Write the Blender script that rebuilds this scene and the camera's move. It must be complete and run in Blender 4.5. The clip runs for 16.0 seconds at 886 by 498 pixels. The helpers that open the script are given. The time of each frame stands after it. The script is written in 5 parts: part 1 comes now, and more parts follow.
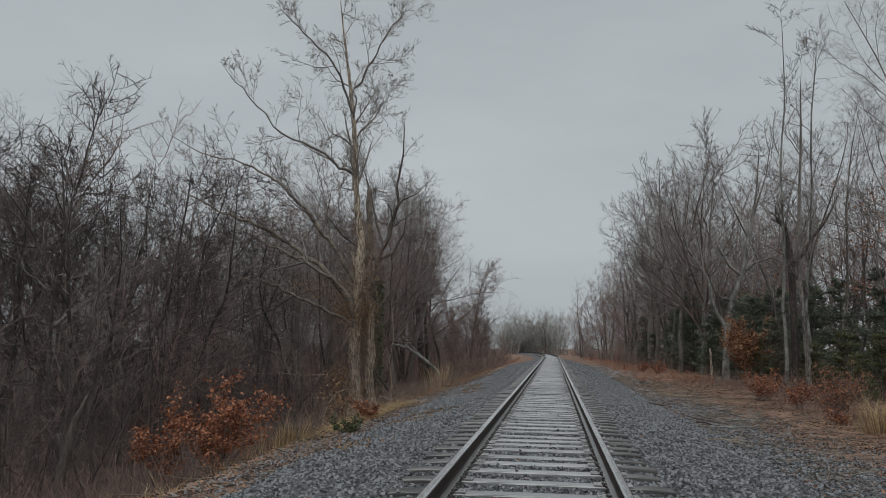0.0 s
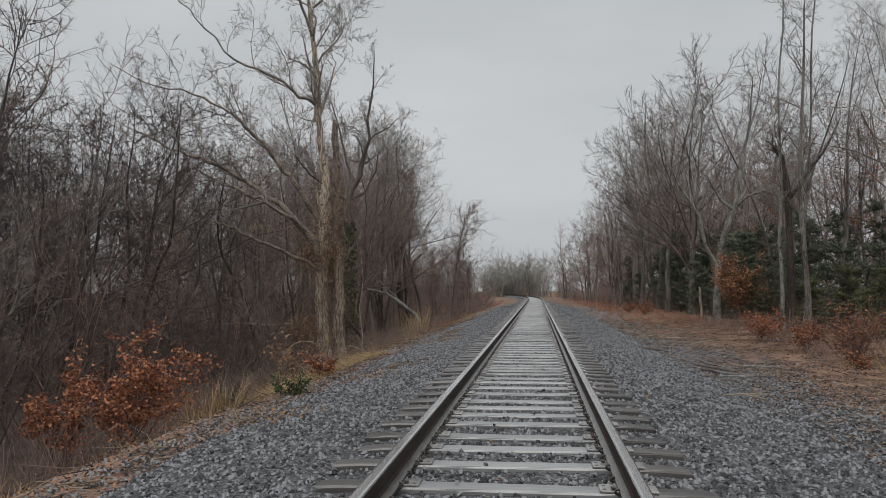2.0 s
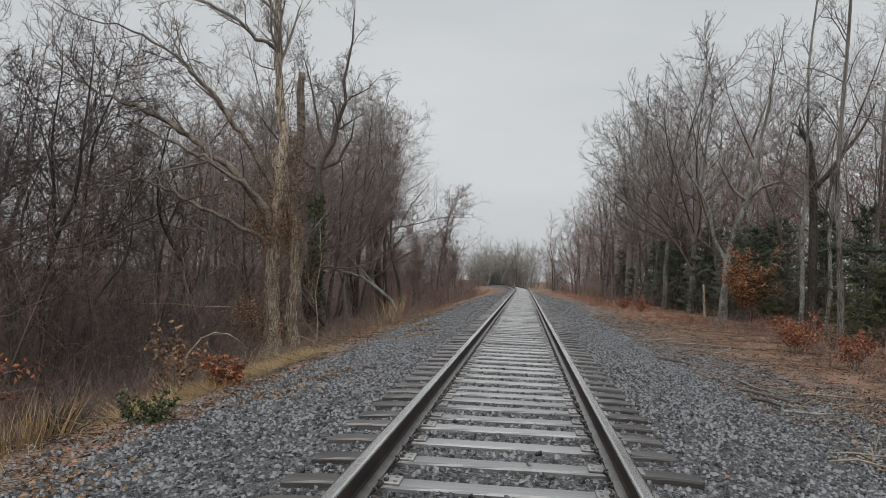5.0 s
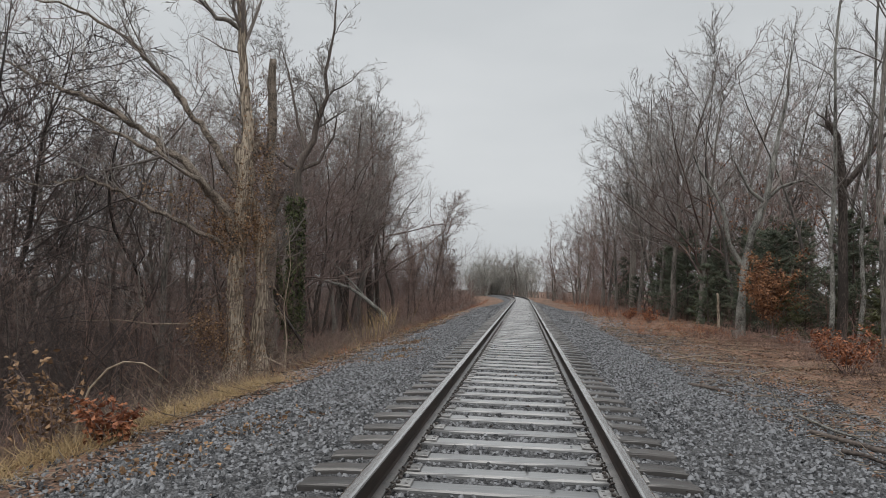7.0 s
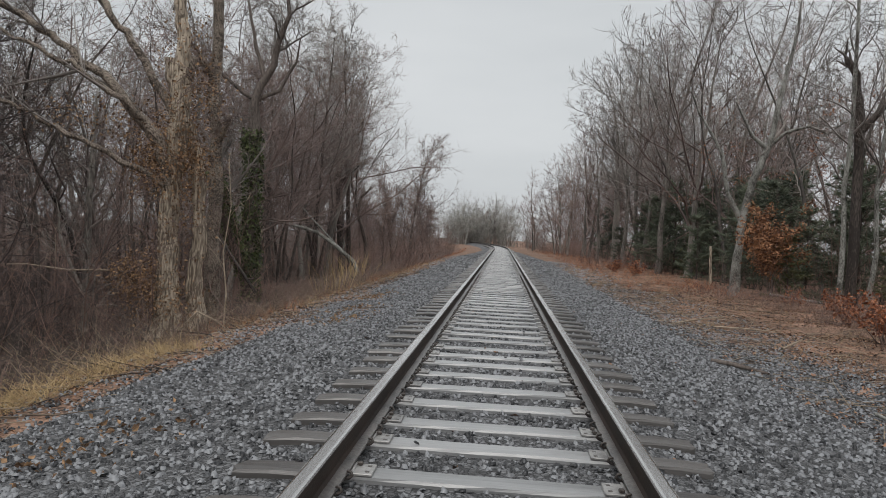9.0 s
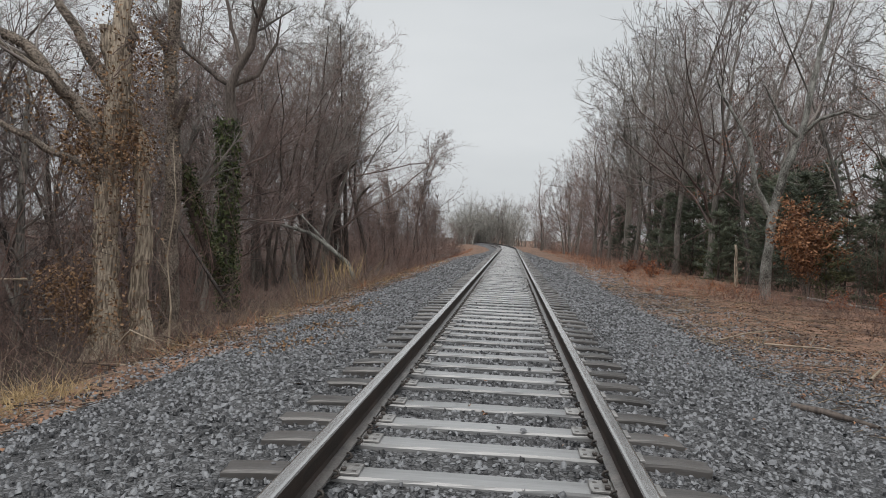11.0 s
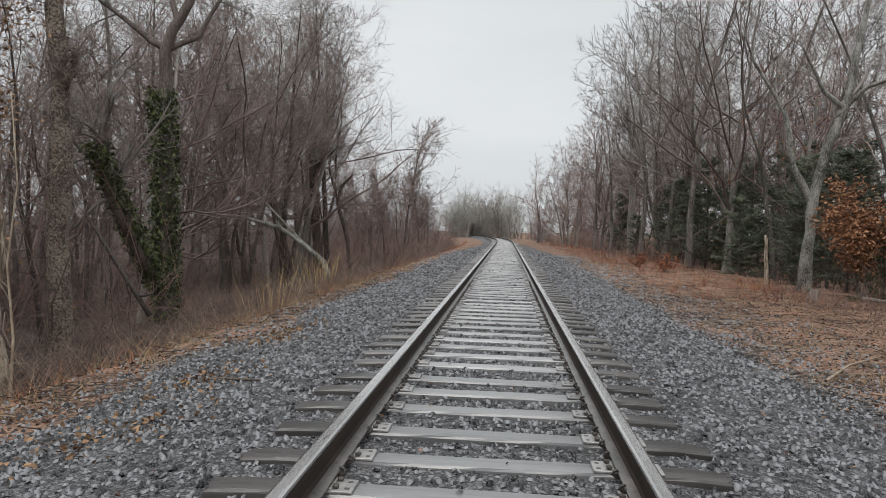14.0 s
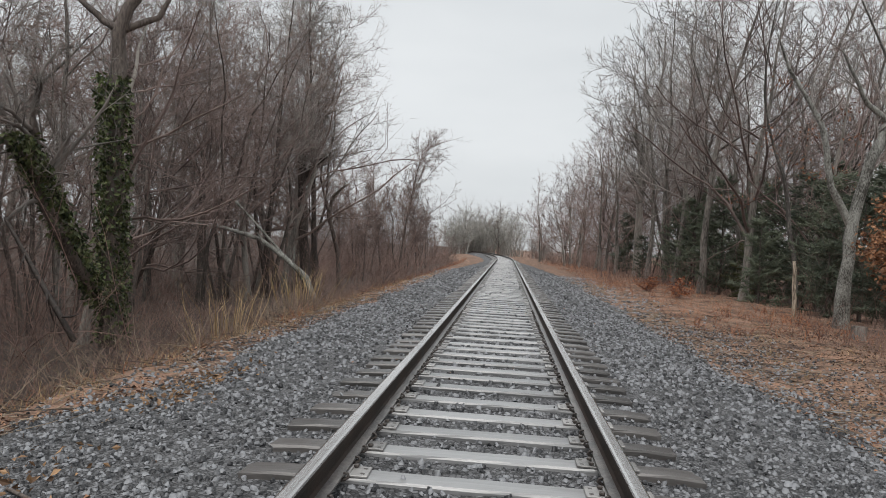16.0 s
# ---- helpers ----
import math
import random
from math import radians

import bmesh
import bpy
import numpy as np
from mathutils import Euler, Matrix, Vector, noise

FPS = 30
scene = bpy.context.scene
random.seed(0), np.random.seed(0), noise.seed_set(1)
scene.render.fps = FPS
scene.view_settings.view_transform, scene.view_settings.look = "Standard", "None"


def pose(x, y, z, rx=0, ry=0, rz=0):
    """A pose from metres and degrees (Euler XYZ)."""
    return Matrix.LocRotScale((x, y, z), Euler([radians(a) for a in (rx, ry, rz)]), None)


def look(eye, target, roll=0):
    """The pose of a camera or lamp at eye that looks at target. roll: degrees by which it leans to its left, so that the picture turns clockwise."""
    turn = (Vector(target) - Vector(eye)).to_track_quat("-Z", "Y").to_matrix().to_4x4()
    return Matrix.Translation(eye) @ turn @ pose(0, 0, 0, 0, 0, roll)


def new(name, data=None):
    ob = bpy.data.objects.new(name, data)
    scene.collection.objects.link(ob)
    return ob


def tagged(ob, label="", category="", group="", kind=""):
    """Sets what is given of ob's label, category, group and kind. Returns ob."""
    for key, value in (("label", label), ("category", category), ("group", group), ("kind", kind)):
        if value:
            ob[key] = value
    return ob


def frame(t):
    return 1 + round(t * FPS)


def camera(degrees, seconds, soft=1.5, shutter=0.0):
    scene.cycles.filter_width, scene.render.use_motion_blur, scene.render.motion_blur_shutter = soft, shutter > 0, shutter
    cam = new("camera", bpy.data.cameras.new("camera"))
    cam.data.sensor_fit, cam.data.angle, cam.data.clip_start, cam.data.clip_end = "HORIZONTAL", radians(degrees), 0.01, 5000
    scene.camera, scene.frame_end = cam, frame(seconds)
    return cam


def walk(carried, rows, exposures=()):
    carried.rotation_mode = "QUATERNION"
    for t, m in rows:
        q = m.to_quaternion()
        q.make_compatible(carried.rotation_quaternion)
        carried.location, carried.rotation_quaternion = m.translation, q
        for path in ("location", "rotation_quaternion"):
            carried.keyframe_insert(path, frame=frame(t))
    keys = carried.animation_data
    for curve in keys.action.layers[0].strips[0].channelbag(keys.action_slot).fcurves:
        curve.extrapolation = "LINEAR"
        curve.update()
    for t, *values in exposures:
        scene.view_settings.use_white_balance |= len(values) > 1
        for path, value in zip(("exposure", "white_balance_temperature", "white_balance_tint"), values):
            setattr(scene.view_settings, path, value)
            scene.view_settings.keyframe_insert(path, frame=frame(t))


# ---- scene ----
cam = camera(60.4, 16.0, soft=0.65)
PATH = [
    (0, (0.196, -4.37, 1.284), (-0.091, -2.407, 1.535), 1.0),
    (0.5, (0.25, -3.775, 1.264), (0.015, -1.796, 1.43), 1.1),
    (1, (0.238, -3.116, 1.238), (0.111, -1.123, 1.345), 1.5),
    (1.5, (0.233, -2.472, 1.236), (0.04, -0.484, 1.338), 0.9),
    (2, (0.195, -1.781, 1.265), (-0.049, 0.201, 1.372), -0.2),
    (2.5, (0.2, -1.033, 1.222), (-0.03, 0.951, 1.327), -0.6),
    (3, (0.148, -0.317, 1.25), (-0.077, 1.668, 1.35), 0.3),
    (3.5, (0.162, 0.403, 1.207), (-0.063, 2.389, 1.287), 1.2),
    (4, (0.144, 1.076, 1.226), (-0.077, 3.063, 1.295), 1.8),
    (4.5, (0.145, 1.797, 1.225), (-0.071, 3.785, 1.286), 2.2),
    (5, (0.113, 2.487, 1.229), (-0.102, 4.474, 1.302), 2.3),
    (5.2, (0.066, 2.728, 1.243), (-0.141, 4.715, 1.333), 2.1),
    (7.3, (0.086, 5.943, 1.233), (-0.127, 7.929, 1.333), 1.8),
    (7.5, (0.042, 6.218, 1.25), (-0.16, 8.206, 1.345), 1.9),
    (8, (0.027, 7.016, 1.23), (-0.174, 9.005, 1.289), 1.9),
    (8.5, (-0.006, 7.722, 1.234), (-0.185, 9.714, 1.224), 2.9),
    (8.7, (0.0, 8.005, 1.218), (-0.156, 9.999, 1.189), 3.1),
    (10.8, (0.094, 11.096, 1.212), (-0.07, 13.088, 1.166), 2.5),
    (11, (0.128, 11.367, 1.215), (-0.048, 13.359, 1.179), 2.6),
    (11.5, (0.094, 12.101, 1.235), (-0.089, 14.093, 1.248), 2.9),
    (12, (0.116, 12.847, 1.198), (-0.07, 14.838, 1.248), 1.1),
    (12.5, (0.085, 13.549, 1.194), (-0.103, 15.54, 1.16), 0.7),
    (13, (0.07, 14.247, 1.203), (-0.091, 16.24, 1.167), 1.0),
    (13.5, (0.09, 14.977, 1.221), (-0.09, 16.969, 1.181), 1.3),
    (14, (0.084, 15.725, 1.224), (-0.08, 17.718, 1.17), 1.9),
    (14.5, (0.106, 16.488, 1.219), (-0.036, 18.483, 1.185), 2.1),
    (15, (0.109, 17.152, 1.204), (-0.019, 19.147, 1.151), 3.0),
    (15.5, (0.144, 17.825, 1.219), (-0.01, 19.819, 1.177), 3.4),
    (16, (0.09, 18.553, 1.257), (-0.077, 20.546, 1.244), 3.4),
]
EXPOSURES = [(0.0, -0.38, 6250, 7), (0.5, -0.28, 6350, 8), (1.0, -0.16, 6500, 10), (2.5, -0.12, 6500, 10), (5.0, 0.03, 6500, 10), (8.0, 0.05, 6500, 10), (10.8, 0.15, 6500, 10), (12.2, 0.17, 6500, 10), (13.4, 0.27, 6500, 10), (16.0, 0.33, 6500, 10)]
SKY, SUN = 1.0, 1.5
walk(cam, [(t, look(eye, target, roll)) for t, eye, target, roll in PATH], EXPOSURES)

# ---- world and light: a wet, overcast winter day ----
world = bpy.data.worlds.new("overcast_sky")
scene.world = world
world.use_nodes = True
wn, wl = world.node_tree.nodes, world.node_tree.links
wn.clear()
sky = wn.new("ShaderNodeTexSky")
sky.sky_type, sky.sun_disc = "NISHITA", False
sky.sun_elevation, sky.sun_rotation = radians(38), radians(150)
sky.air_density, sky.dust_density = 1.0, 4.0
grey = wn.new("ShaderNodeHueSaturation")
grey.inputs["Saturation"].default_value, grey.inputs["Value"].default_value = 0.25, 0.10
wl.new(sky.outputs[0], grey.inputs["Color"])
coord = wn.new("ShaderNodeTexCoord")
stretch = wn.new("ShaderNodeMapping")
stretch.inputs["Scale"].default_value = (1.0, 1.0, 3.2)
wl.new(coord.outputs["Generated"], stretch.inputs["Vector"])
cloud = wn.new("ShaderNodeTexNoise")
cloud.inputs["Scale"].default_value, cloud.inputs["Detail"].default_value = 1.7, 5.0
cloud.inputs["Roughness"].default_value = 0.5
wl.new(stretch.outputs[0], cloud.inputs["Vector"])
veil = wn.new("ShaderNodeValToRGB")
veil.color_ramp.elements[0].position, veil.color_ramp.elements[0].color = 0.30, (0.53, 0.56, 0.58, 1)
veil.color_ramp.elements[1].position, veil.color_ramp.elements[1].color = 0.72, (0.66, 0.685, 0.70, 1)
wl.new(cloud.outputs["Fac"], veil.inputs[0])
blend = wn.new("ShaderNodeMix")
blend.data_type = "RGBA"
blend.inputs[0].default_value = 0.88
wl.new(grey.outputs[0], blend.inputs[6])
wl.new(veil.outputs[0], blend.inputs[7])
backg = wn.new("ShaderNodeBackground")
backg.inputs["Strength"].default_value = SKY
wl.new(blend.outputs[2], backg.inputs["Color"])
wout = wn.new("ShaderNodeOutputWorld")
wl.new(backg.outputs[0], wout.inputs["Surface"])

sun = new("sun", bpy.data.lights.new("sun", "SUN"))
sun.data.energy, sun.data.angle, sun.data.color = SUN, radians(40), (1.0, 0.97, 0.93)
sun.matrix_world = look((0, 0, 60), (9, 26, 0))


# ---- materials ----
def material(name, low, high, scale=8.0, rough=0.8, metal=0.0, bump=0.3, bump_scale=60.0, stretch=(1, 1, 1), island=0.0,
             per_object=0.0, fine=0.35, rough_low=None, spec=0.4, bump_dist=0.01, coat=0.0, coat_rough=0.2):
    """Two colours mixed by broad and fine noise, with grain in the relief, at real size."""
    m = bpy.data.materials.new(name)
    m.use_nodes = True
    n, l = m.node_tree.nodes, m.node_tree.links
    b = n["Principled BSDF"]
    b.inputs["Metallic"].default_value = metal
    b.inputs["Specular IOR Level"].default_value = spec
    tc = n.new("ShaderNodeTexCoord")
    mp = n.new("ShaderNodeMapping")
    mp.inputs["Scale"].default_value = stretch
    l.new(tc.outputs["Object"], mp.inputs["Vector"])
    broad, grain = n.new("ShaderNodeTexNoise"), n.new("ShaderNodeTexNoise")
    for t, sc in ((broad, scale), (grain, bump_scale)):
        t.inputs["Scale"].default_value, t.inputs["Detail"].default_value = sc, 5.0
        l.new(mp.outputs[0], t.inputs["Vector"])
    mixv = n.new("ShaderNodeMath")
    mixv.operation = "MULTIPLY_ADD"
    mixv.inputs[1].default_value = fine
    l.new(grain.outputs["Fac"], mixv.inputs[0])
    sub = n.new("ShaderNodeMath")
    sub.operation = "SUBTRACT"
    sub.inputs[1].default_value = fine * 0.5
    l.new(broad.outputs["Fac"], sub.inputs[0])
    l.new(sub.outputs[0], mixv.inputs[2])
    fac = mixv.outputs[0]
    for amount, node, out in ((island, "ShaderNodeNewGeometry", "Random Per Island"), (per_object, "ShaderNodeObjectInfo", "Random")):
        if amount:
            g = n.new(node)
            a = n.new("ShaderNodeMath")
            a.operation = "MULTIPLY_ADD"
            a.inputs[1].default_value = amount
            l.new(g.outputs[out], a.inputs[0])
            c = n.new("ShaderNodeMath")
            c.operation = "SUBTRACT"
            c.inputs[1].default_value = amount * 0.5
            l.new(fac, c.inputs[0])
            l.new(c.outputs[0], a.inputs[2])
            fac = a.outputs[0]
    ramp = n.new("ShaderNodeValToRGB")
    ramp.color_ramp.elements[0].position, ramp.color_ramp.elements[0].color = 0.28, (*low, 1)
    ramp.color_ramp.elements[1].position, ramp.color_ramp.elements[1].color = 0.72, (*high, 1)
    l.new(fac, ramp.inputs[0])
    l.new(ramp.outputs[0], b.inputs["Base Color"])
    rr = n.new("ShaderNodeMapRange")
    rr.inputs[3].default_value, rr.inputs[4].default_value = (rough_low if rough_low is not None else rough * 0.8), rough
    l.new(broad.outputs["Fac"], rr.inputs[0])
    l.new(rr.outputs[0], b.inputs["Roughness"])
    if coat:
        b.inputs["Coat Weight"].default_value, b.inputs["Coat Roughness"].default_value = coat, coat_rough
    if bump:
        bp = n.new("ShaderNodeBump")
        bp.inputs["Strength"].default_value, bp.inputs["Distance"].default_value = bump, bump_dist
        l.new(grain.outputs["Fac"], bp.inputs["Height"])
        l.new(bp.outputs[0], b.inputs["Normal"])
    return m


BARK_GREY = material("bark_grey", (0.075, 0.068, 0.062), (0.31, 0.285, 0.255), 2.2, 0.9, bump=0.8, bump_scale=26, stretch=(1, 1, 0.22), per_object=0.35, bump_dist=0.02, fine=1.1)
BARK_DARK = material("bark_dark", (0.045, 0.037, 0.033), (0.155, 0.128, 0.112), 2.5, 0.9, bump=0.8, bump_scale=26, stretch=(1, 1, 0.22), per_object=0.3, bump_dist=0.02, fine=1.1)
BARK_PALE = material("bark_pale", (0.15, 0.118, 0.090), (0.58, 0.49, 0.385), 2.4, 0.9, bump=1.0, bump_scale=24, stretch=(1, 1, 0.14), bump_dist=0.06, fine=1.7)
BARK_OLD = material("bark_old_brown", (0.075, 0.060, 0.049), (0.33, 0.275, 0.225), 3.0, 0.9, bump=1.0, bump_scale=26, bump_dist=0.05, fine=1.5)
BARK_LICHEN = material("bark_lichen", (0.06, 0.055, 0.048), (0.36, 0.36, 0.33), 3.5, 0.9, bump=0.6, bump_scale=30, stretch=(1, 1, 0.5), bump_dist=0.015, fine=1.1)
TWIG = material("twig_bark", (0.105, 0.095, 0.088), (0.335, 0.300, 0.275), 0.8, 0.85, bump=0.0, per_object=0.35)
TWIG_RED = material("twig_red_brown", (0.092, 0.068, 0.062), (0.295, 0.220, 0.198), 0.8, 0.85, bump=0.0, per_object=0.35)
BARK_BLACK = material("bark_blackish", (0.022, 0.019, 0.017), (0.085, 0.072, 0.065), 2.5, 0.8, bump=0.8, bump_scale=26, stretch=(1, 1, 0.22), per_object=0.3, bump_dist=0.02, fine=1.1)
TWIG_DARK = material("twig_blackish", (0.030, 0.024, 0.023), (0.105, 0.082, 0.075), 0.8, 0.8, bump=0.0, per_object=0.35)
BRUSH = material("brush_stems", (0.072, 0.047, 0.041), (0.34, 0.225, 0.19), 0.35, 0.9, bump=0.0, island=0.25)
BRUSH_TAN = material("dry_stems", (0.24, 0.16, 0.075), (0.56, 0.41, 0.22), 0.6, 0.85, bump=0.0, island=0.6)
STICK = material("dry_sticks", (0.07, 0.052, 0.043), (0.34, 0.27, 0.20), 0.6, 0.85, bump=0.0, island=0.9)
# twig colours for far trees, paled to put distance haze into the base colour
TWIG_HAZED = material("hazed_grey_twigs", (0.16, 0.148, 0.14), (0.38, 0.35, 0.33), 0.5, 0.9, bump=0.0, island=0.3)
TWIG_HAZED_OLIVE = material("hazed_greenish_twigs", (0.20, 0.190, 0.174), (0.43, 0.412, 0.382), 0.5, 0.9, bump=0.0, island=0.3)
LEAF_RUST = material("rust_leaves", (0.14, 0.042, 0.020), (0.45, 0.19, 0.095), 5, 0.7, bump=0.15, bump_scale=40, island=0.7)
LEAF_BEECH = material("beech_leaves", (0.12, 0.052, 0.027), (0.42, 0.215, 0.11), 5, 0.7, bump=0.15, bump_scale=40, island=0.7)
LEAF_TAN = material("tan_leaves", (0.11, 0.062, 0.034), (0.38, 0.235, 0.13), 5, 0.75, bump=0.15, bump_scale=40, island=0.7)
LEAF_GREEN = material("evergreen_leaves", (0.026, 0.040, 0.016), (0.13, 0.155, 0.06), 5, 0.55, bump=0.1, bump_scale=40, island=0.7)
NEEDLE = material("pine_needles", (0.050, 0.066, 0.046), (0.155, 0.178, 0.122), 1.2, 0.75, bump=0.0, island=0.4, per_object=0.3)
NEEDLE_OLIVE = material("olive_needles", (0.055, 0.060, 0.026), (0.155, 0.16, 0.075), 1.2, 0.75, bump=0.0, island=0.4)
LITTER = material("leaf_litter", (0.045, 0.029, 0.022), (0.37, 0.225, 0.155), 1.5, 0.95, bump=1.0, bump_scale=26, fine=1.3, bump_dist=0.03)
# darker copy of the litter, with the hollow's shade put into its colour
LITTER_SHADED = material("shaded_leaf_litter", (0.024, 0.018, 0.015), (0.115, 0.080, 0.062), 1.5, 0.9, bump=1.0, bump_scale=26, fine=1.3, bump_dist=0.03)
LITTER_LEAF = material("fallen_leaves", (0.055, 0.033, 0.025), (0.37, 0.205, 0.125), 3, 0.8, bump=0.0, island=0.8)
def gravel_material(name, low, high, cells):
    """Packed angular stones: a tone for each cell, dark joints, and relief from the cells."""
    m = bpy.data.materials.new(name)
    m.use_nodes = True
    n, l = m.node_tree.nodes, m.node_tree.links
    b = n["Principled BSDF"]
    b.inputs["Roughness"].default_value = 0.7
    tc, vor, edge, big = n.new("ShaderNodeTexCoord"), n.new("ShaderNodeTexVoronoi"), n.new("ShaderNodeTexVoronoi"), n.new("ShaderNodeTexNoise")
    edge.feature = "DISTANCE_TO_EDGE"
    big.inputs["Scale"].default_value = 0.8
    for t in (vor, edge):
        t.inputs["Scale"].default_value = cells
        l.new(tc.outputs["Object"], t.inputs["Vector"])
    l.new(tc.outputs["Object"], big.inputs["Vector"])
    tone = n.new("ShaderNodeValToRGB")
    tone.color_ramp.elements[0].color, tone.color_ramp.elements[1].color = (*low, 1), (*high, 1)
    sep = n.new("ShaderNodeSeparateColor")
    l.new(vor.outputs["Color"], sep.inputs[0])
    add = n.new("ShaderNodeMath")
    add.operation = "MULTIPLY_ADD"
    add.inputs[1].default_value = 0.5
    l.new(big.outputs["Fac"], add.inputs[0])
    shift = n.new("ShaderNodeMath")
    shift.operation = "MULTIPLY_ADD"
    shift.inputs[1].default_value, shift.inputs[2].default_value = 0.8, -0.15
    l.new(sep.outputs[0], shift.inputs[0])
    l.new(shift.outputs[0], add.inputs[2])
    l.new(add.outputs[0], tone.inputs[0])
    joint = n.new("ShaderNodeMapRange")
    joint.inputs[2].default_value, joint.inputs[3].default_value = 0.14, 0.12
    l.new(edge.outputs["Distance"], joint.inputs[0])
    mul = n.new("ShaderNodeMix")
    mul.data_type, mul.blend_type = "RGBA", "MULTIPLY"
    mul.inputs[0].default_value = 1.0
    l.new(tone.outputs[0], mul.inputs[6])
    l.new(joint.outputs[0], mul.inputs[7])
    l.new(mul.outputs[2], b.inputs["Base Color"])
    bp = n.new("ShaderNodeBump")
    bp.inputs["Strength"].default_value, bp.inputs["Distance"].default_value = 1.0, 0.03
    l.new(edge.outputs["Distance"], bp.inputs["Height"])
    l.new(bp.outputs[0], b.inputs["Normal"])
    return m


BALLAST_BED = gravel_material("ballast_bed", (0.024, 0.024, 0.026), (0.26, 0.263, 0.274), 32.0)
STONE = material("ballast_stone", (0.025, 0.026, 0.029), (0.275, 0.283, 0.299), 9.0, 0.55, bump=0.5, bump_scale=70, island=0.9, rough_low=0.22, spec=0.5)
TIE_WOOD = material("weathered_tie_wood", (0.095, 0.095, 0.096), (0.27, 0.27, 0.272), 5.0, 0.42, bump=0.7, bump_scale=42, stretch=(0.07, 1, 1), per_object=0.5, rough_low=0.25, spec=0.6, bump_dist=0.005, coat=0.6, coat_rough=0.28)
RAIL_SIDE = material("rail_rusty_steel", (0.016, 0.0125, 0.0105), (0.060, 0.042, 0.034), 9.0, 0.75, metal=0.0, bump=0.25, bump_scale=90, stretch=(1, 0.3, 1), rough_low=0.55, spec=0.25)
RAIL_TOP = material("rail_worn_steel", (0.42, 0.41, 0.40), (0.74, 0.73, 0.72), 6.0, 0.30, metal=0.9, bump=0.1, bump_scale=120, stretch=(2, 0.08, 1), rough_low=0.16)
# wet foot; base paler than the sides to carry its sheen in the colour
RAIL_FOOT = material("rail_wet_sheen_foot", (0.035, 0.030, 0.027), (0.17, 0.150, 0.137), 11.0, 0.5, bump=0.4, bump_scale=60, stretch=(1, 0.5, 1), rough_low=0.3, coat=0.5, coat_rough=0.25)
PLATE = material("tie_plate_steel", (0.17, 0.165, 0.16), (0.40, 0.39, 0.38), 14.0, 0.5, metal=0.1, bump=0.3, bump_scale=90, per_object=0.4, rough_low=0.32, coat=0.6, coat_rough=0.25)
SPIKE = material("spike_steel", (0.028, 0.024, 0.022), (0.11, 0.092, 0.082), 20.0, 0.6, metal=0.2, bump=0.2, coat=0.4, coat_rough=0.3)
CUT_WOOD = material("cut_wood", (0.22, 0.17, 0.12), (0.48, 0.40, 0.31), 9.0, 0.85, bump=0.5, bump_scale=60)


# ---- mesh helpers ----
def mesh_from(name, verts, faces, mats, smooth=False, index=None):
    me = bpy.data.meshes.new(name)
    me.from_pydata(verts, [], faces)
    for m in mats if isinstance(mats, (list, tuple)) else (mats,):
        me.materials.append(m)
    if index is not None:
        me.polygons.foreach_set("material_index", index)
    if smooth:
        me.polygons.foreach_set("use_smooth", [True] * len(me.polygons))
    me.update()
    return me


def tri_mesh(name, verts, tris, mat, smooth=False):
    """A mesh from arrays of corners and triangles."""
    me = bpy.data.meshes.new(name)
    nv, nt = len(verts), len(tris)
    me.vertices.add(nv)
    me.vertices.foreach_set("co", np.asarray(verts, np.float32).ravel())
    me.loops.add(nt * 3)
    me.loops.foreach_set("vertex_index", np.asarray(tris, np.int32).ravel())
    me.polygons.add(nt)
    me.polygons.foreach_set("loop_start", np.arange(0, nt * 3, 3, dtype=np.int32))
    if smooth:
        me.polygons.foreach_set("use_smooth", np.ones(nt, bool))
    me.materials.append(mat)
    me.update(calc_edges=True)
    me.validate()
    return me


def part(name, me, parent, label=""):
    ob = new(name, me)
    ob.parent = parent
    return tagged(ob, label)


def bm_mesh(name, bm, mat, smooth=False):
    me = bpy.data.meshes.new(name)
    bm.to_mesh(me)
    bm.free()
    me.materials.append(mat)
    if smooth:
        me.polygons.foreach_set("use_smooth", [True] * len(me.polygons))
    return me


def empty_thing(name, m, label, category, group=""):
    ob = new(name)
    ob.empty_display_size = 0.2
    ob.matrix_basis = m
    return tagged(ob, label, category, group)


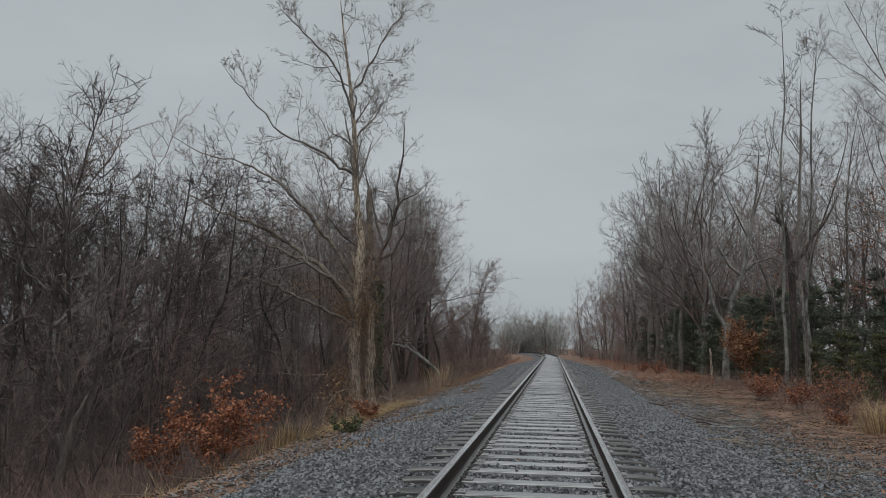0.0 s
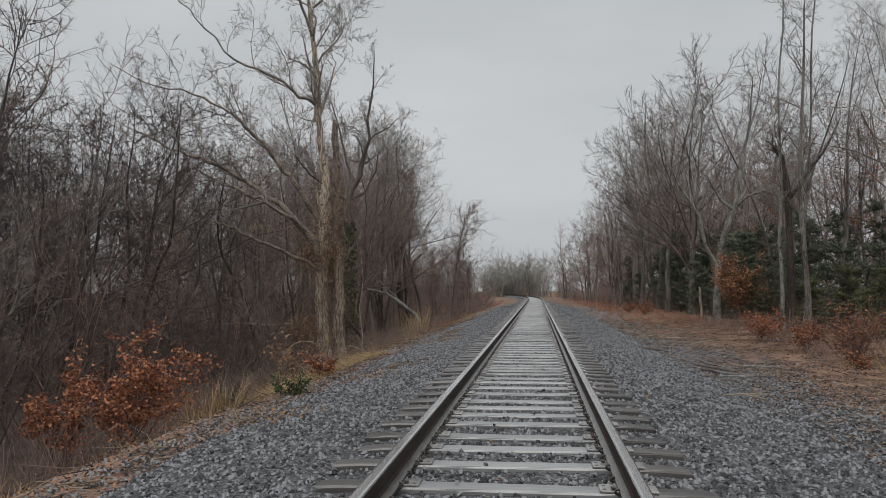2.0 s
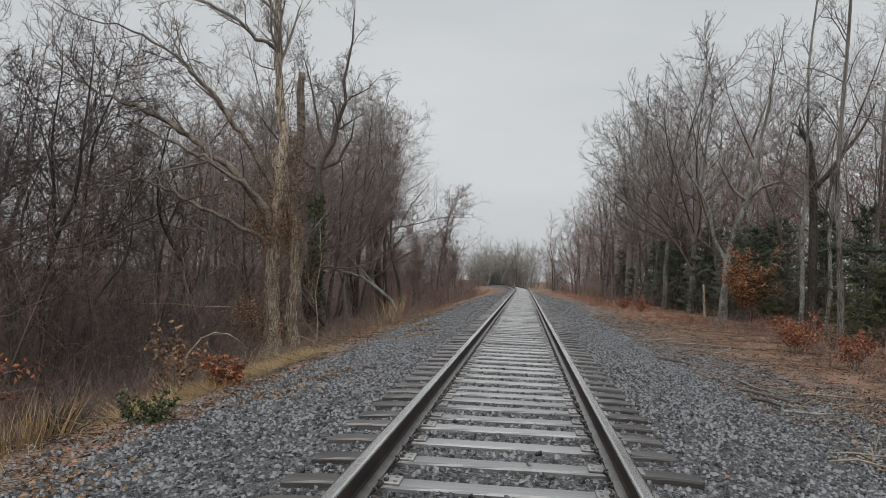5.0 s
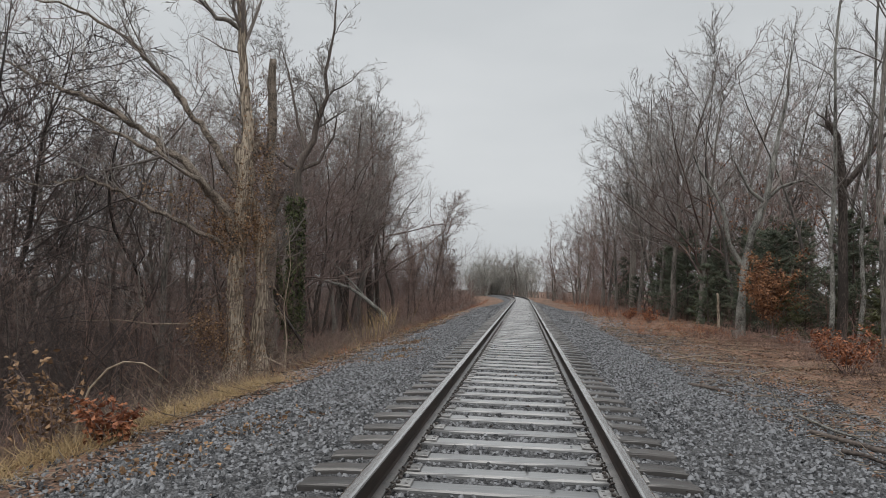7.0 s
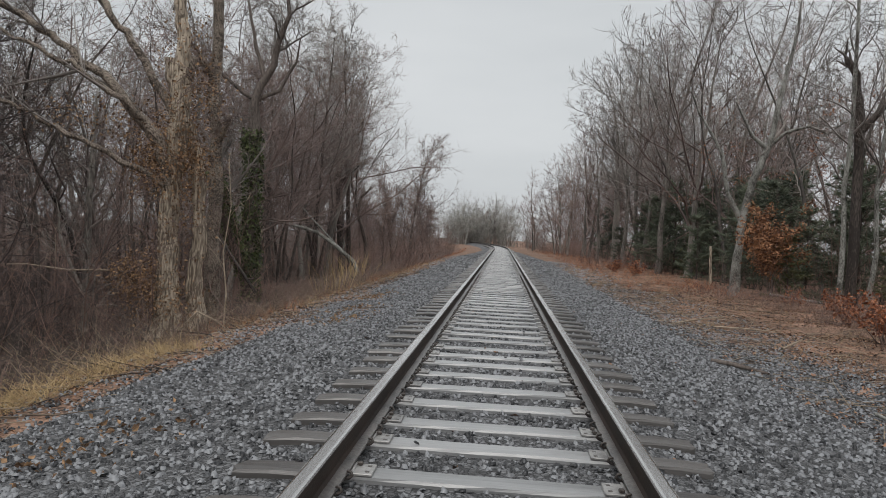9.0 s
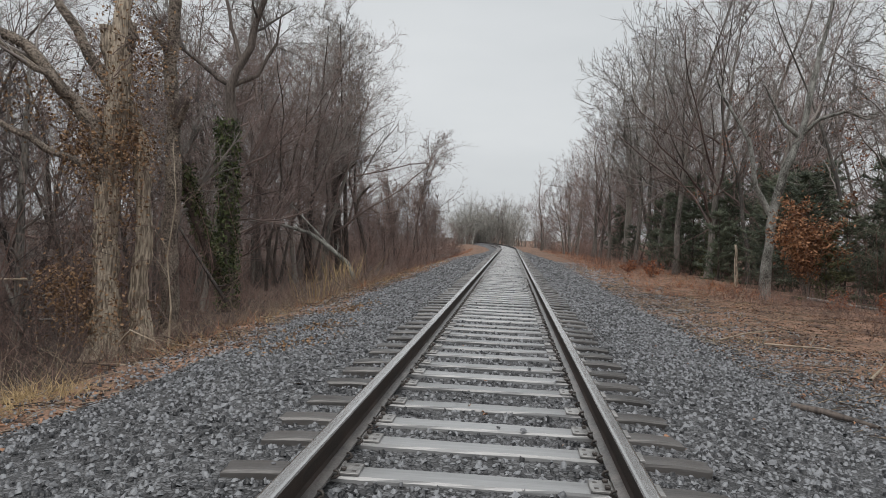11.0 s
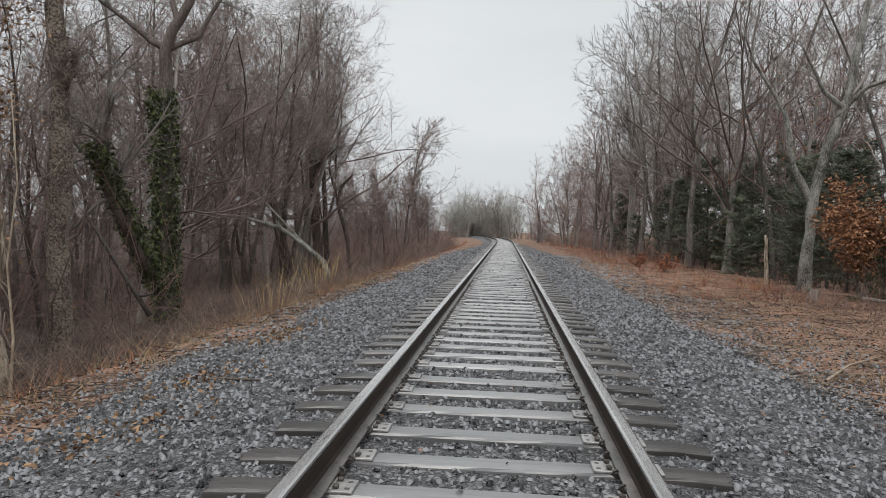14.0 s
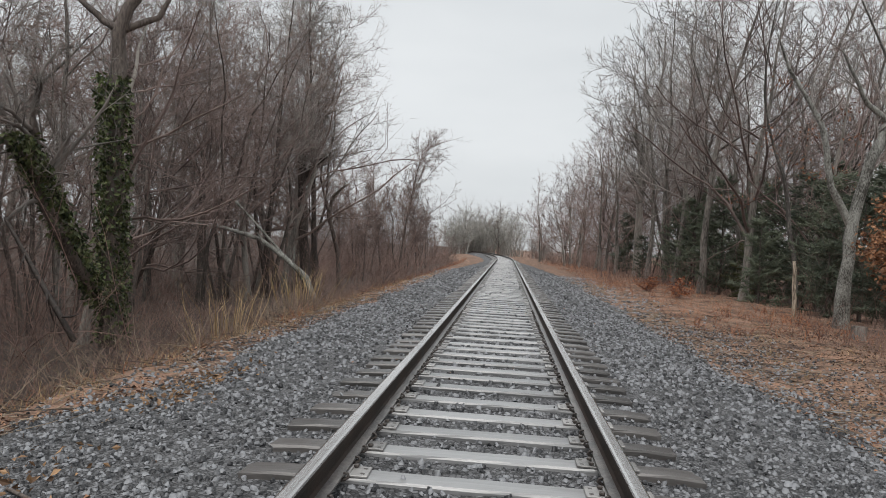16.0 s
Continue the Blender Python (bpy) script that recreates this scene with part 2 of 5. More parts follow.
class Tubes:
    """Collects tapered tubes (branches) into one mesh."""

    def __init__(self):
        self.v, self.f = [], []

    def add(self, pts, radii, sides=0, blunt=False, knots=0.0, rng=None):
        n = sides or (9 if radii[0] > 0.12 else 6 if radii[0] > 0.05 else 4 if radii[0] > 0.02 else 3)
        base, rings = len(self.v), len(pts)
        ref = Vector((0.31, 0.95, 0.05))
        for i, p in enumerate(pts):
            d = (pts[min(i + 1, rings - 1)] - pts[max(i - 1, 0)])
            d = d.normalized() if d.length > 1e-6 else Vector((0, 0, 1))
            u = d.cross(ref)
            u = u.normalized() if u.length > 0.05 else d.orthogonal().normalized()
            w = d.cross(u)
            if i == rings - 1 and not blunt:
                self.v.append(p)
                break
            for k in range(n):
                a = 2 * math.pi * k / n
                r = radii[i] * (1 + (rng.uniform(-knots, knots) if knots else 0))
                self.v.append(p + u * (math.cos(a) * r) + w * (math.sin(a) * r))
        full = rings if blunt else rings - 1
        for i in range(full - 1):
            for k in range(n):
                a, b = base + i * n + k, base + i * n + (k + 1) % n
                self.f.append((a, b, b + n, a + n))
        last = base + (full - 1) * n
        if blunt:
            self.f.append(tuple(last + k for k in range(n)))
        else:
            for k in range(n):
                self.f.append((last + k, last + (k + 1) % n, last + n))

    def mesh(self, name, mat, smooth=True):
        return mesh_from(name, self.v, self.f, mat, smooth)


def bend(rng, start, way, length, r0, r1, segs, wobble, lift):
    """A crooked chain of points that tapers from r0 to r1."""
    pts, radii, p, d = [start.copy()], [r0], start.copy(), way.normalized()
    for i in range(segs):
        d = (d + Vector((rng.gauss(0, wobble), rng.gauss(0, wobble), rng.gauss(0, wobble * 0.7) + lift))).normalized()
        p = p + d * (length / segs)
        pts.append(p)
        radii.append(r0 + (r1 - r0) * (i + 1) / segs)
    return pts, radii


def sprout(rng, chain, tubes, counts, spread, length, lift=0.06, first=0.2, thin=0.55, least=0.0045):
    """Side branches along a chain, and side branches on those: one count for each level."""
    pts, radii = chain
    n, count, levels = len(pts) - 1, counts[0], len(counts) - 1
    for c in range(count):
        u = first + (1 - first) * (c + rng.random()) / count
        i = min(int(u * n), n - 1)
        f = u * n - i
        p = pts[i].lerp(pts[i + 1], f)
        d = (pts[i + 1] - pts[i]).normalized()
        side = d.orthogonal().normalized()
        side.rotate(Matrix.Rotation(rng.uniform(0, 2 * math.pi), 3, d))
        a = radians(rng.uniform(spread * 0.55, spread * 1.35))
        way = d * math.cos(a) + side * math.sin(a)
        here = max((radii[i] + (radii[i + 1] - radii[i]) * f) * thin, least)
        size = length * rng.uniform(0.55, 1.25) * (1.2 - 0.6 * u)
        segs = 5 if levels >= 3 else 3 if levels == 2 else 2 if levels == 1 else 1
        sub = bend(rng, p, way, size, here, max(here * 0.3, 0.002), segs, 0.2, lift)
        tubes.add(*sub)
        if levels > 0:
            sprout(rng, sub, tubes, counts[1:], spread, size * 0.5, lift, 0.12, thin, least)


def track_x(y):
    """The middle of the track: straight, then a wide bend to the left."""
    return -((y - 86.0) ** 2) / 1150.0 if y > 86 else 0.0


PROFILE = [(-400, -2.6), (-60, -2.4), (-16, -2.3), (-9, -1.65), (-7.3, -1.42), (-6.2, -1.22), (-5.2, -0.92), (-4.4, -0.52), (-3.7, -0.40), (-3.0, -0.38),
           (3.0, -0.40), (4.2, -0.42), (8.0, -0.46), (10.5, -0.5), (14, -0.75), (25, -1.2), (60, -1.4), (400, -1.6)]


def profile(u):
    for (a, za), (b, zb) in zip(PROFILE, PROFILE[1:]):
        if a <= u <= b:
            return za + (zb - za) * (u - a) / (b - a)
    return PROFILE[0][1] if u < 0 else PROFILE[-1][1]


def ground_z(x, y):
    u = x - track_x(min(y, 200))
    rough = min(1.0, max(0.0, (abs(u) - 2.6) / 3.0))
    return profile(u) + rough * (0.11 * noise.noise((x * 0.45, y * 0.45, 3.0)) + 0.05 * noise.noise((x * 1.7, y * 1.7, 9.0)))


# ---- ground, one sheet to the horizon ----
def build_ground():
    us = [-900, -300, -120, -60] + [-40 + 2 * i for i in range(12)] + [-16 + 0.4 * i for i in range(90)] + [20 + 2 * i for i in range(11)] + [60, 120, 300, 900]
    ys = [-300, -80, -30] + [-12 + 0.5 * i for i in range(160)] + [68 + 2 * i for i in range(60)] + [190, 220, 300, 500, 1200]
    v = [(u + track_x(min(y, 200)), y, ground_z(u + track_x(min(y, 200)), y)) for y in ys for u in us]
    w = len(us)
    f = [(j * w + i, j * w + i + 1, (j + 1) * w + i + 1, (j + 1) * w + i) for j in range(len(ys) - 1) for i in range(w - 1)]
    # hollow below the bank (wet = 1) in shade-darkened litter colour, plain leaf litter elsewhere
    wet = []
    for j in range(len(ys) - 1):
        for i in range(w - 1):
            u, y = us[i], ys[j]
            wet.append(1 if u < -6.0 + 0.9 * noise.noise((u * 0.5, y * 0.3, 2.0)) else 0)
    tagged(new("ground", mesh_from("ground", v, f, (LITTER, LITTER_SHADED), True, wet)), "damp woodland ground covered in brown leaf litter", "ground", kind="structure")


def bed_z(u):
    """The ballast's top across the track."""
    a = abs(u)
    return -0.034 if a < 0.85 else -0.034 - (a - 0.85) * 0.055 if a < 1.5 else -0.070 - (a - 1.5) * 0.157 if a < 3.3 else -0.352 - (a - 3.3) * 0.30


def bed_top(u, y):
    e = 0.35 * noise.noise((u * 0.3, y * 0.35, 1.0)) if abs(u) > 2.8 else 0.0
    if u > 3.3:      # the gravel spreads out flat into the clearing
        return -0.352 - max(0.0, u + 1.6 * e - 3.3) * (0.05 + 0.2 * min(1.0, max(0.0, (y - 20) / 8)))
    return bed_z(abs(u) + e)


def build_bed():
    us = [-4.1 + 0.2 * i for i in range(47)]
    ys = [-8 + 0.35 * i for i in range(200)] + [62 + 1.5 * i for i in range(75)]
    v = []
    for y in ys:
        for u in us:
            v.append((u * min(1.0, max(0.62, 1.0 - (y - 70) / 90)) + track_x(y), y, bed_top(u, y) + 0.012 * noise.noise((u * 5, y * 5, 0.0))))
    w = len(us)
    f = [(j * w + i, j * w + i + 1, (j + 1) * w + i + 1, (j + 1) * w + i) for j in range(len(ys) - 1) for i in range(w - 1)]
    tagged(new("ballast_bed", mesh_from("ballast_bed", v, f, BALLAST_BED, True)), "bed of grey crushed stone under the railway track", "ballast", kind="structure")


build_ground()
build_bed()

# ---- railway track ----
RAIL_HALF = [(0.036, 0.172), (0.036, 0.150), (0.030, 0.140), (0.010, 0.132), (0.009, 0.050), (0.022, 0.034), (0.070, 0.022), (0.070, 0.010)]


def build_rail(side):
    """A flat-bottomed rail: foot, web and head, following the bend."""
    prof = [(-x, z) for x, z in RAIL_HALF] + [(x, z) for x, z in reversed(RAIL_HALF)]
    ys = [-9, 30, 60, 86] + [86 + 3 * i for i in range(1, 32)]
    v, f, n = [], [], len(prof)
    for y in ys:
        v += [(side * 0.753 + track_x(y) + x, y, z + 0.012) for x, z in prof]
    for j in range(len(ys) - 1):
        for k in range(n - 1):
            f.append((j * n + k, j * n + k + 1, (j + 1) * n + k + 1, (j + 1) * n + k))
    low = [max(prof[k][1], prof[k + 1][1]) < 0.04 for k in range(n - 1)]
    rail = tagged(new("rail", mesh_from("rail", v, f, (RAIL_SIDE, RAIL_FOOT), False, [int(q) for q in low] * (len(ys) - 1))), "long steel rail, rusty sides and a worn shiny top", "rail", "rails of the track")
    cap = [(-0.036, 0.172), (-0.033, 0.182), (-0.022, 0.1875), (0.022, 0.1875), (0.033, 0.182), (0.036, 0.172)]
    v, f, n = [], [], len(cap)
    for y in ys:
        v += [(side * 0.753 + track_x(y) + x, y, z + 0.012) for x, z in cap]
    for j in range(len(ys) - 1):
        for k in range(n - 1):
            f.append((j * n + k, j * n + k + 1, (j + 1) * n + k + 1, (j + 1) * n + k))
    part("running_surface", mesh_from("running_surface", v, f, RAIL_TOP), rail, "shiny worn steel rail top")


build_rail(-1)
build_rail(1)


def tie_mesh(seed):
    """A worn timber: chipped ends, rounded arrises, a slightly cupped top."""
    rng = random.Random(seed)
    nx, v, f = 15, [], []
    hw, l = 0.096, 1.27
    ring = [(-hw, -0.17), (-hw, -0.016), (-hw + 0.012, -0.002), (-0.03, 0.0), (0.03, -0.001), (hw - 0.012, -0.003), (hw, -0.017), (hw, -0.17)]
    for i in range(nx):
        x = -l + 2 * l * i / (nx - 1)
        end = 1.0 if 0 < i < nx - 1 else 0.96
        for k, (y, z) in enumerate(ring):
            j = 0.006 if k not in (0, 7) else 0
            v.append((x + (rng.uniform(-0.025, 0.025) if end < 1 else 0), y * end + rng.uniform(-j, j), z + rng.uniform(-j, j) * 0.08 - (0.012 if end < 1 and z > -0.1 else 0)))
    n = len(ring)
    for i in range(nx - 1):
        for k in range(n - 1):
            f.append((i * n + k, (i + 1) * n + k, (i + 1) * n + k + 1, i * n + k + 1))
    f.append(tuple(range(n)))
    f.append(tuple((nx - 1) * n + k for k in reversed(range(n))))
    return mesh_from("tie", v, f, TIE_WOOD)


def block(sx, sy, sz, bevel=0.0, top=1.0):
    bm = bmesh.new()
    bmesh.ops.create_cube(bm, size=1)
    for q in bm.verts:
        k = top if q.co.z > 0 else 1.0
        q.co = Vector((q.co.x * sx * k, q.co.y * sy * k, (q.co.z + 0.5) * sz))
    if bevel:
        bmesh.ops.bevel(bm, geom=list(bm.edges), offset=bevel, segments=1, affect="EDGES")
    return bm


def plate_mesh():
    """A tie plate with a shoulder beside the rail foot; dark tiles later stand for its two square holes."""
    bm = block(0.36, 0.172, 0.014, 0.003)
    for s in (-1, 1):
        sh = block(0.012, 0.168, 0.012, 0.002)
        bmesh.ops.translate(sh, verts=list(sh.verts), vec=(s * 0.079, 0, 0.012))
        tmp = bpy.data.meshes.new("tmp")
        sh.to_mesh(tmp)
        sh.free()
        bm.from_mesh(tmp)
        bpy.data.meshes.remove(tmp)
    return bm_mesh("tie_plate", bm, PLATE)


def spike_mesh():
    bm = block(0.030, 0.030, 0.016, 0.004, 0.9)
    neck = block(0.016, 0.016, 0.02)
    bmesh.ops.translate(neck, verts=list(neck.verts), vec=(0, 0, -0.016))
    tmp = bpy.data.meshes.new("tmp")
    neck.to_mesh(tmp)
    neck.free()
    bm.from_mesh(tmp)
    bpy.data.meshes.remove(tmp)
    return bm_mesh("spike", bm, SPIKE)


def anchor_mesh():
    """A spring clip gripped to the rail's foot."""
    t = Tubes()
    t.add([Vector((0, 0, -0.012)), Vector((0.03, 0, -0.006)), Vector((0.055, 0.004, 0.014)), Vector((0.045, 0.006, 0.036)), Vector((0.015, 0.004, 0.040))],
          [0.013, 0.013, 0.014, 0.012, 0.009], 5, True)
    return t.mesh("rail_anchor", SPIKE)


def darken_ends(m):
    """Darker, less glossy timber towards the ends, outside the rails."""
    n, l = m.node_tree.nodes, m.node_tree.links
    b = n["Principled BSDF"]
    ramp = b.inputs["Base Color"].links[0].from_node
    tc, sep, ab, rng_n, mul = (n.new("ShaderNodeTexCoord"), n.new("ShaderNodeSeparateXYZ"), n.new("ShaderNodeMath"), n.new("ShaderNodeMapRange"), n.new("ShaderNodeMix"))
    ab.operation, mul.data_type, mul.blend_type = "ABSOLUTE", "RGBA", "MULTIPLY"
    rng_n.inputs[1].default_value, rng_n.inputs[2].default_value = 0.62, 0.86
    l.new(tc.outputs["Object"], sep.inputs[0])
    l.new(sep.outputs[0], ab.inputs[0])
    l.new(ab.outputs[0], rng_n.inputs[0])
    l.new(rng_n.outputs[0], mul.inputs[0])
    l.new(ramp.outputs[0], mul.inputs[6])
    mul.inputs[7].default_value = (0.42, 0.39, 0.37, 1)
    l.new(mul.outputs[2], b.inputs["Base Color"])
    wet = n.new("ShaderNodeMapRange")
    wet.inputs[3].default_value, wet.inputs[4].default_value = 0.85, 0.12
    l.new(rng_n.outputs[0], wet.inputs[0])
    l.new(wet.outputs[0], b.inputs["Coat Weight"])


darken_ends(TIE_WOOD)
TIES = [tie_mesh(i) for i in range(5)]
PLATE_ME, SPIKE_ME, ANCHOR_ME = plate_mesh(), spike_mesh(), anchor_mesh()
# thin dark tile laid on the plate in place of a hole's shade
HOLE_ME = bm_mesh("spike_hole_shade", block(0.022, 0.022, 0.003), SPIKE)
rng = random.Random(4)
TIE_SPOTS = []
TIE_ROW = [-5.1 + 0.549 * i for i in range(12)] + [
    1.49, 2.04, 2.58, 3.20, 3.83, 4.43, 4.92, 5.55, 6.08, 6.55, 7.03, 7.62, 8.24, 8.81, 9.31, 9.82, 10.28, 10.72, 11.16, 11.70, 12.25, 12.85, 13.36, 13.97, 14.55,
    15.18, 15.76, 16.27, 16.84, 17.50, 18.03, 18.58, 19.19, 19.73, 20.26, 20.89, 21.40, 21.93, 22.60, 23.13, 23.66, 24.20, 24.75, 25.32, 25.88, 26.34, 26.83]
while TIE_ROW[-1] < 132:
    TIE_ROW.append(TIE_ROW[-1] + rng.choice((0.48, 0.52, 0.55, 0.55, 0.58, 0.62)))
for y in TIE_ROW:
    TIE_SPOTS.append((y, rng.uniform(-0.6, 0.6), rng.uniform(-0.03, 0.03)))
for y, turn, shift in TIE_SPOTS:
    heading = math.degrees(math.atan((y - 86) / 575.0)) if y > 86 else 0.0
    tie = new("railroad_tie", rng.choice(TIES))
    tie.matrix_basis = pose(track_x(y) + shift, y, rng.uniform(-0.006, 0.004), 0, rng.uniform(-0.25, 0.25), heading + turn)
    tagged(tie, "weathered grey wooden railroad tie, wet on top", "railroad tie", "ties of the track")
    if y > 62:
        continue
    for s in (-1, 1):
        plate = part("tie_plate", PLATE_ME, tie, "flat steel tie plate")
        plate.matrix_basis = pose(s * 0.753 - shift, 0, 0.0, 0, 0, 0)
        if y < 34:
            for sx, sy in ((0.105, 0.055), (0.105, -0.05), (-0.105, 0.05), (-0.105, -0.055)):
                if rng.random() < 0.75:
                    spike = part("spike", SPIKE_ME, plate)
                    spike.matrix_basis = pose(sx * 0.93, sy, 0.018, 0, 0, rng.uniform(-20, 20))
            for sx, sy in ((-s * 0.15, 0.045), (-s * 0.15, -0.045)):
                hole = part("spike_hole_shade", HOLE_ME, plate)
                hole.matrix_basis = pose(sx, sy, 0.0125)
            for sy in (-0.155, 0.155):
                if rng.random() < 0.92:
                    clip = part("rail_anchor", ANCHOR_ME, tie, "dark spring clip on the rail foot")
                    clip.matrix_basis = pose(s * 0.753 - shift - s * 0.056, sy, 0.014, 0, 0, 0 if s < 0 else 180) @ Matrix.Scale(0.72, 4)


# ---- loose stones of the ballast ----
def build_stones():
    r = np.random.RandomState(7)
    spots = []
    for y0, y1, dens, lo, hi in ((-1.5, 11, 320, 0.010, 0.022), (11, 25, 320, 0.010, 0.021), (25, 38, 130, 0.015, 0.028), (38, 70, 22, 0.03, 0.045)):
        n = int((y1 - y0) * 11.0 * dens)
        x, y = r.uniform(-4.7, 6.3, n), r.uniform(y0, y1, n)
        size = r.uniform(lo, hi, n) * np.where(r.rand(n) < 0.05, 1.3, 1.0)
        keep = (np.abs(x) < 3.1) | (r.rand(n) < np.clip((np.where(x > 0, 6.6, 4.8) - np.abs(x)) / np.where(x > 0, 2.6, 1.7), 0, 1) ** 1.3)
        ty = np.array([t[0] for t in TIE_SPOTS])
        near = np.min(np.abs(y[:, None] - ty[None, :]), axis=1)
        on_tie = (np.abs(x) < 1.28) & (near < 0.104)
        keep &= ~(on_tie & (r.rand(n) > 0.006))
        keep &= np.abs(np.abs(x) - 0.753) > 0.082
        spots.append(np.c_[x, y, size, on_tie][keep])
    s = np.vstack(spots)
    n = len(s)
    wedge = np.array([(1, -0.7, -0.5), (0.85, 0.75, -0.5), (-0.9, 0.7, -0.5), (-0.85, -0.75, -0.5), (0.65, -0.4, 0.5), (0.5, 0.55, 0.5), (-0.6, 0.4, 0.5), (-0.55, -0.5, 0.5)])
    tri = np.array([(4, 5, 6), (4, 6, 7), (0, 1, 5), (0, 5, 4), (1, 2, 6), (1, 6, 5), (2, 3, 7), (2, 7, 6), (3, 0, 4), (3, 4, 7)])
    v = wedge[None] * r.uniform(0.7, 1.25, (n, 8, 1)) + r.uniform(-0.28, 0.28, (n, 8, 3))
    v = v * np.c_[r.uniform(0.8, 1.2, n), r.uniform(0.75, 1.1, n), r.uniform(0.6, 1.25, n)][:, None, :]
    a, tx, ty = r.uniform(0, 6.283, n), np.clip(r.normal(0, 0.3, n), -0.6, 0.6), np.clip(r.normal(0, 0.3, n), -0.6, 0.6)
    ca, sa = np.cos(a)[:, None], np.sin(a)[:, None]
    x, y, z = v[..., 0] * ca - v[..., 1] * sa, v[..., 0] * sa + v[..., 1] * ca, v[..., 2]
    v = np.stack([x, y, z + x * np.tan(tx)[:, None] * 0.8 + y * np.tan(ty)[:, None] * 0.8], 2) * s[:, 2][:, None, None]
    z = np.array([bed_top(k, q) if abs(k) < 2.8 else max(bed_top(k, q) if -4.1 < k < 5.1 else -9, ground_z(k, q)) for k, q in s[:, :2]])
    z = z + np.where(s[:, 3] > 0, 0.046, r.uniform(0.0, 0.016, n))
    v += np.c_[s[:, 0] + np.array([track_x(k) for k in s[:, 1]]), s[:, 1], z][:, None, :]
    tris = (tri[None] + 8 * np.arange(n)[:, None, None]).reshape(-1, 3)
    tagged(new("ballast_stones", tri_mesh("ballast_stones", v.reshape(-1, 3), tris, STONE)), "loose angular grey crushed stones of the track bed", "gravel", kind="stuff")


build_stones()


# ---- trees ----
class Wood:
    """Gathers many tapered branches at once into one mesh of triangles."""

    def __init__(self):
        self.v, self.t, self.n = [], [], 0

    def put(self, verts, tris):
        self.v.append(verts.reshape(-1, 3))
        self.t.append(tris.reshape(-1, 3) + self.n)
        self.n += self.v[-1].shape[0]

    def tubes(self, p, r, sides):
        n, k = p.shape[:2]
        d = np.gradient(p, axis=1)
        d /= np.linalg.norm(d, axis=2, keepdims=True) + 1e-9
        u = np.cross(d, np.array((0.31, 0.94, 0.12)))
        u /= np.linalg.norm(u, axis=2, keepdims=True) + 1e-9
        w = np.cross(d, u)
        a = np.arange(sides) * 2 * np.pi / sides
        ring = u[:, :, None] * np.cos(a)[:, None] + w[:, :, None] * np.sin(a)[:, None]
        i, j = np.meshgrid(np.arange(k - 1), np.arange(sides), indexing="ij")
        q, e = i * sides + j, i * sides + (j + 1) % sides
        tri = np.stack([np.stack([q, e, e + sides], -1), np.stack([q, e + sides, q + sides], -1)], -2).reshape(-1, 3)
        self.put(p[:, :, None] + ring * r[:, :, None, None], tri[None] + k * sides * np.arange(n)[:, None, None])

    def cones(self, p, r):
        """Each branch as one thin spike from its first point to its last."""
        a, b, n = p[:, 0], p[:, -1], len(p)
        d = (b - a) / (np.linalg.norm(b - a, axis=1, keepdims=True) + 1e-9)
        u = np.cross(d, np.array((0.31, 0.94, 0.12)))
        u /= np.linalg.norm(u, axis=1, keepdims=True) + 1e-9
        w, r = np.cross(d, u), r[:, :1]
        v = np.stack([a + u * r, a - u * r * 0.5 + w * r * 0.87, a - u * r * 0.5 - w * r * 0.87, b], 1)
        self.put(v, np.array([(0, 1, 3), (1, 2, 3), (2, 0, 3)])[None] + 4 * np.arange(n)[:, None, None])

    def mesh(self, name, mat):
        return tri_mesh(name, np.vstack(self.v), np.vstack(self.t), mat, True)


def chains(r, start, way, length, r0, r1, segs, wobble, lift):
    """Crooked chains of points, one for each start, that turn upwards by lift."""
    p, d, pts = start, way / np.linalg.norm(way, axis=1, keepdims=True), [start]
    for i in range(segs):
        d = d + r.normal(0, wobble, d.shape)
        d[:, 2] += lift
        d /= np.linalg.norm(d, axis=1, keepdims=True)
        p = p + d * (length / segs)[:, None]
        pts.append(p)
    f = np.linspace(0, 1, segs + 1)[None]
    return np.stack(pts, 1), r0[:, None] * (1 - f) + r1[:, None] * f


def shoots(r, p, rad, count, first, angle, ratio, segs, lift, wobble, thin, least, taper=0.6):
    """Side branches along the chains p: count on each, shorter towards its tip."""
    n, k = p.shape[:2]
    size = np.linalg.norm(np.diff(p, axis=1), axis=2).sum(1)
    j = np.repeat(np.arange(n), count)
    u = first + (0.985 - first) * (np.tile(np.arange(count), n) + r.rand(n * count)) / count
    i = np.minimum((u * (k - 1)).astype(int), k - 2)
    f = (u * (k - 1) - i)[:, None]
    d = p[j, i + 1] - p[j, i]
    d /= np.linalg.norm(d, axis=1, keepdims=True) + 1e-9
    side = np.cross(d, r.normal(0, 1, d.shape))
    side /= np.linalg.norm(side, axis=1, keepdims=True) + 1e-9
    a = np.radians(np.clip(r.normal(angle, angle * 0.28, len(u)), 12, 100))[:, None]
    here = np.maximum((rad[j, i] * (1 - f[:, 0]) + rad[j, i + 1] * f[:, 0]) * thin, least)
    length = size[j] * ratio * (1.25 - taper * u) * r.uniform(0.55, 1.3, len(u))
    return chains(r, p[j, i] * (1 - f) + p[j, i + 1] * f, d * np.cos(a) + side * np.sin(a), length, here, np.maximum(here * 0.3, least * 0.6), segs, wobble, lift)


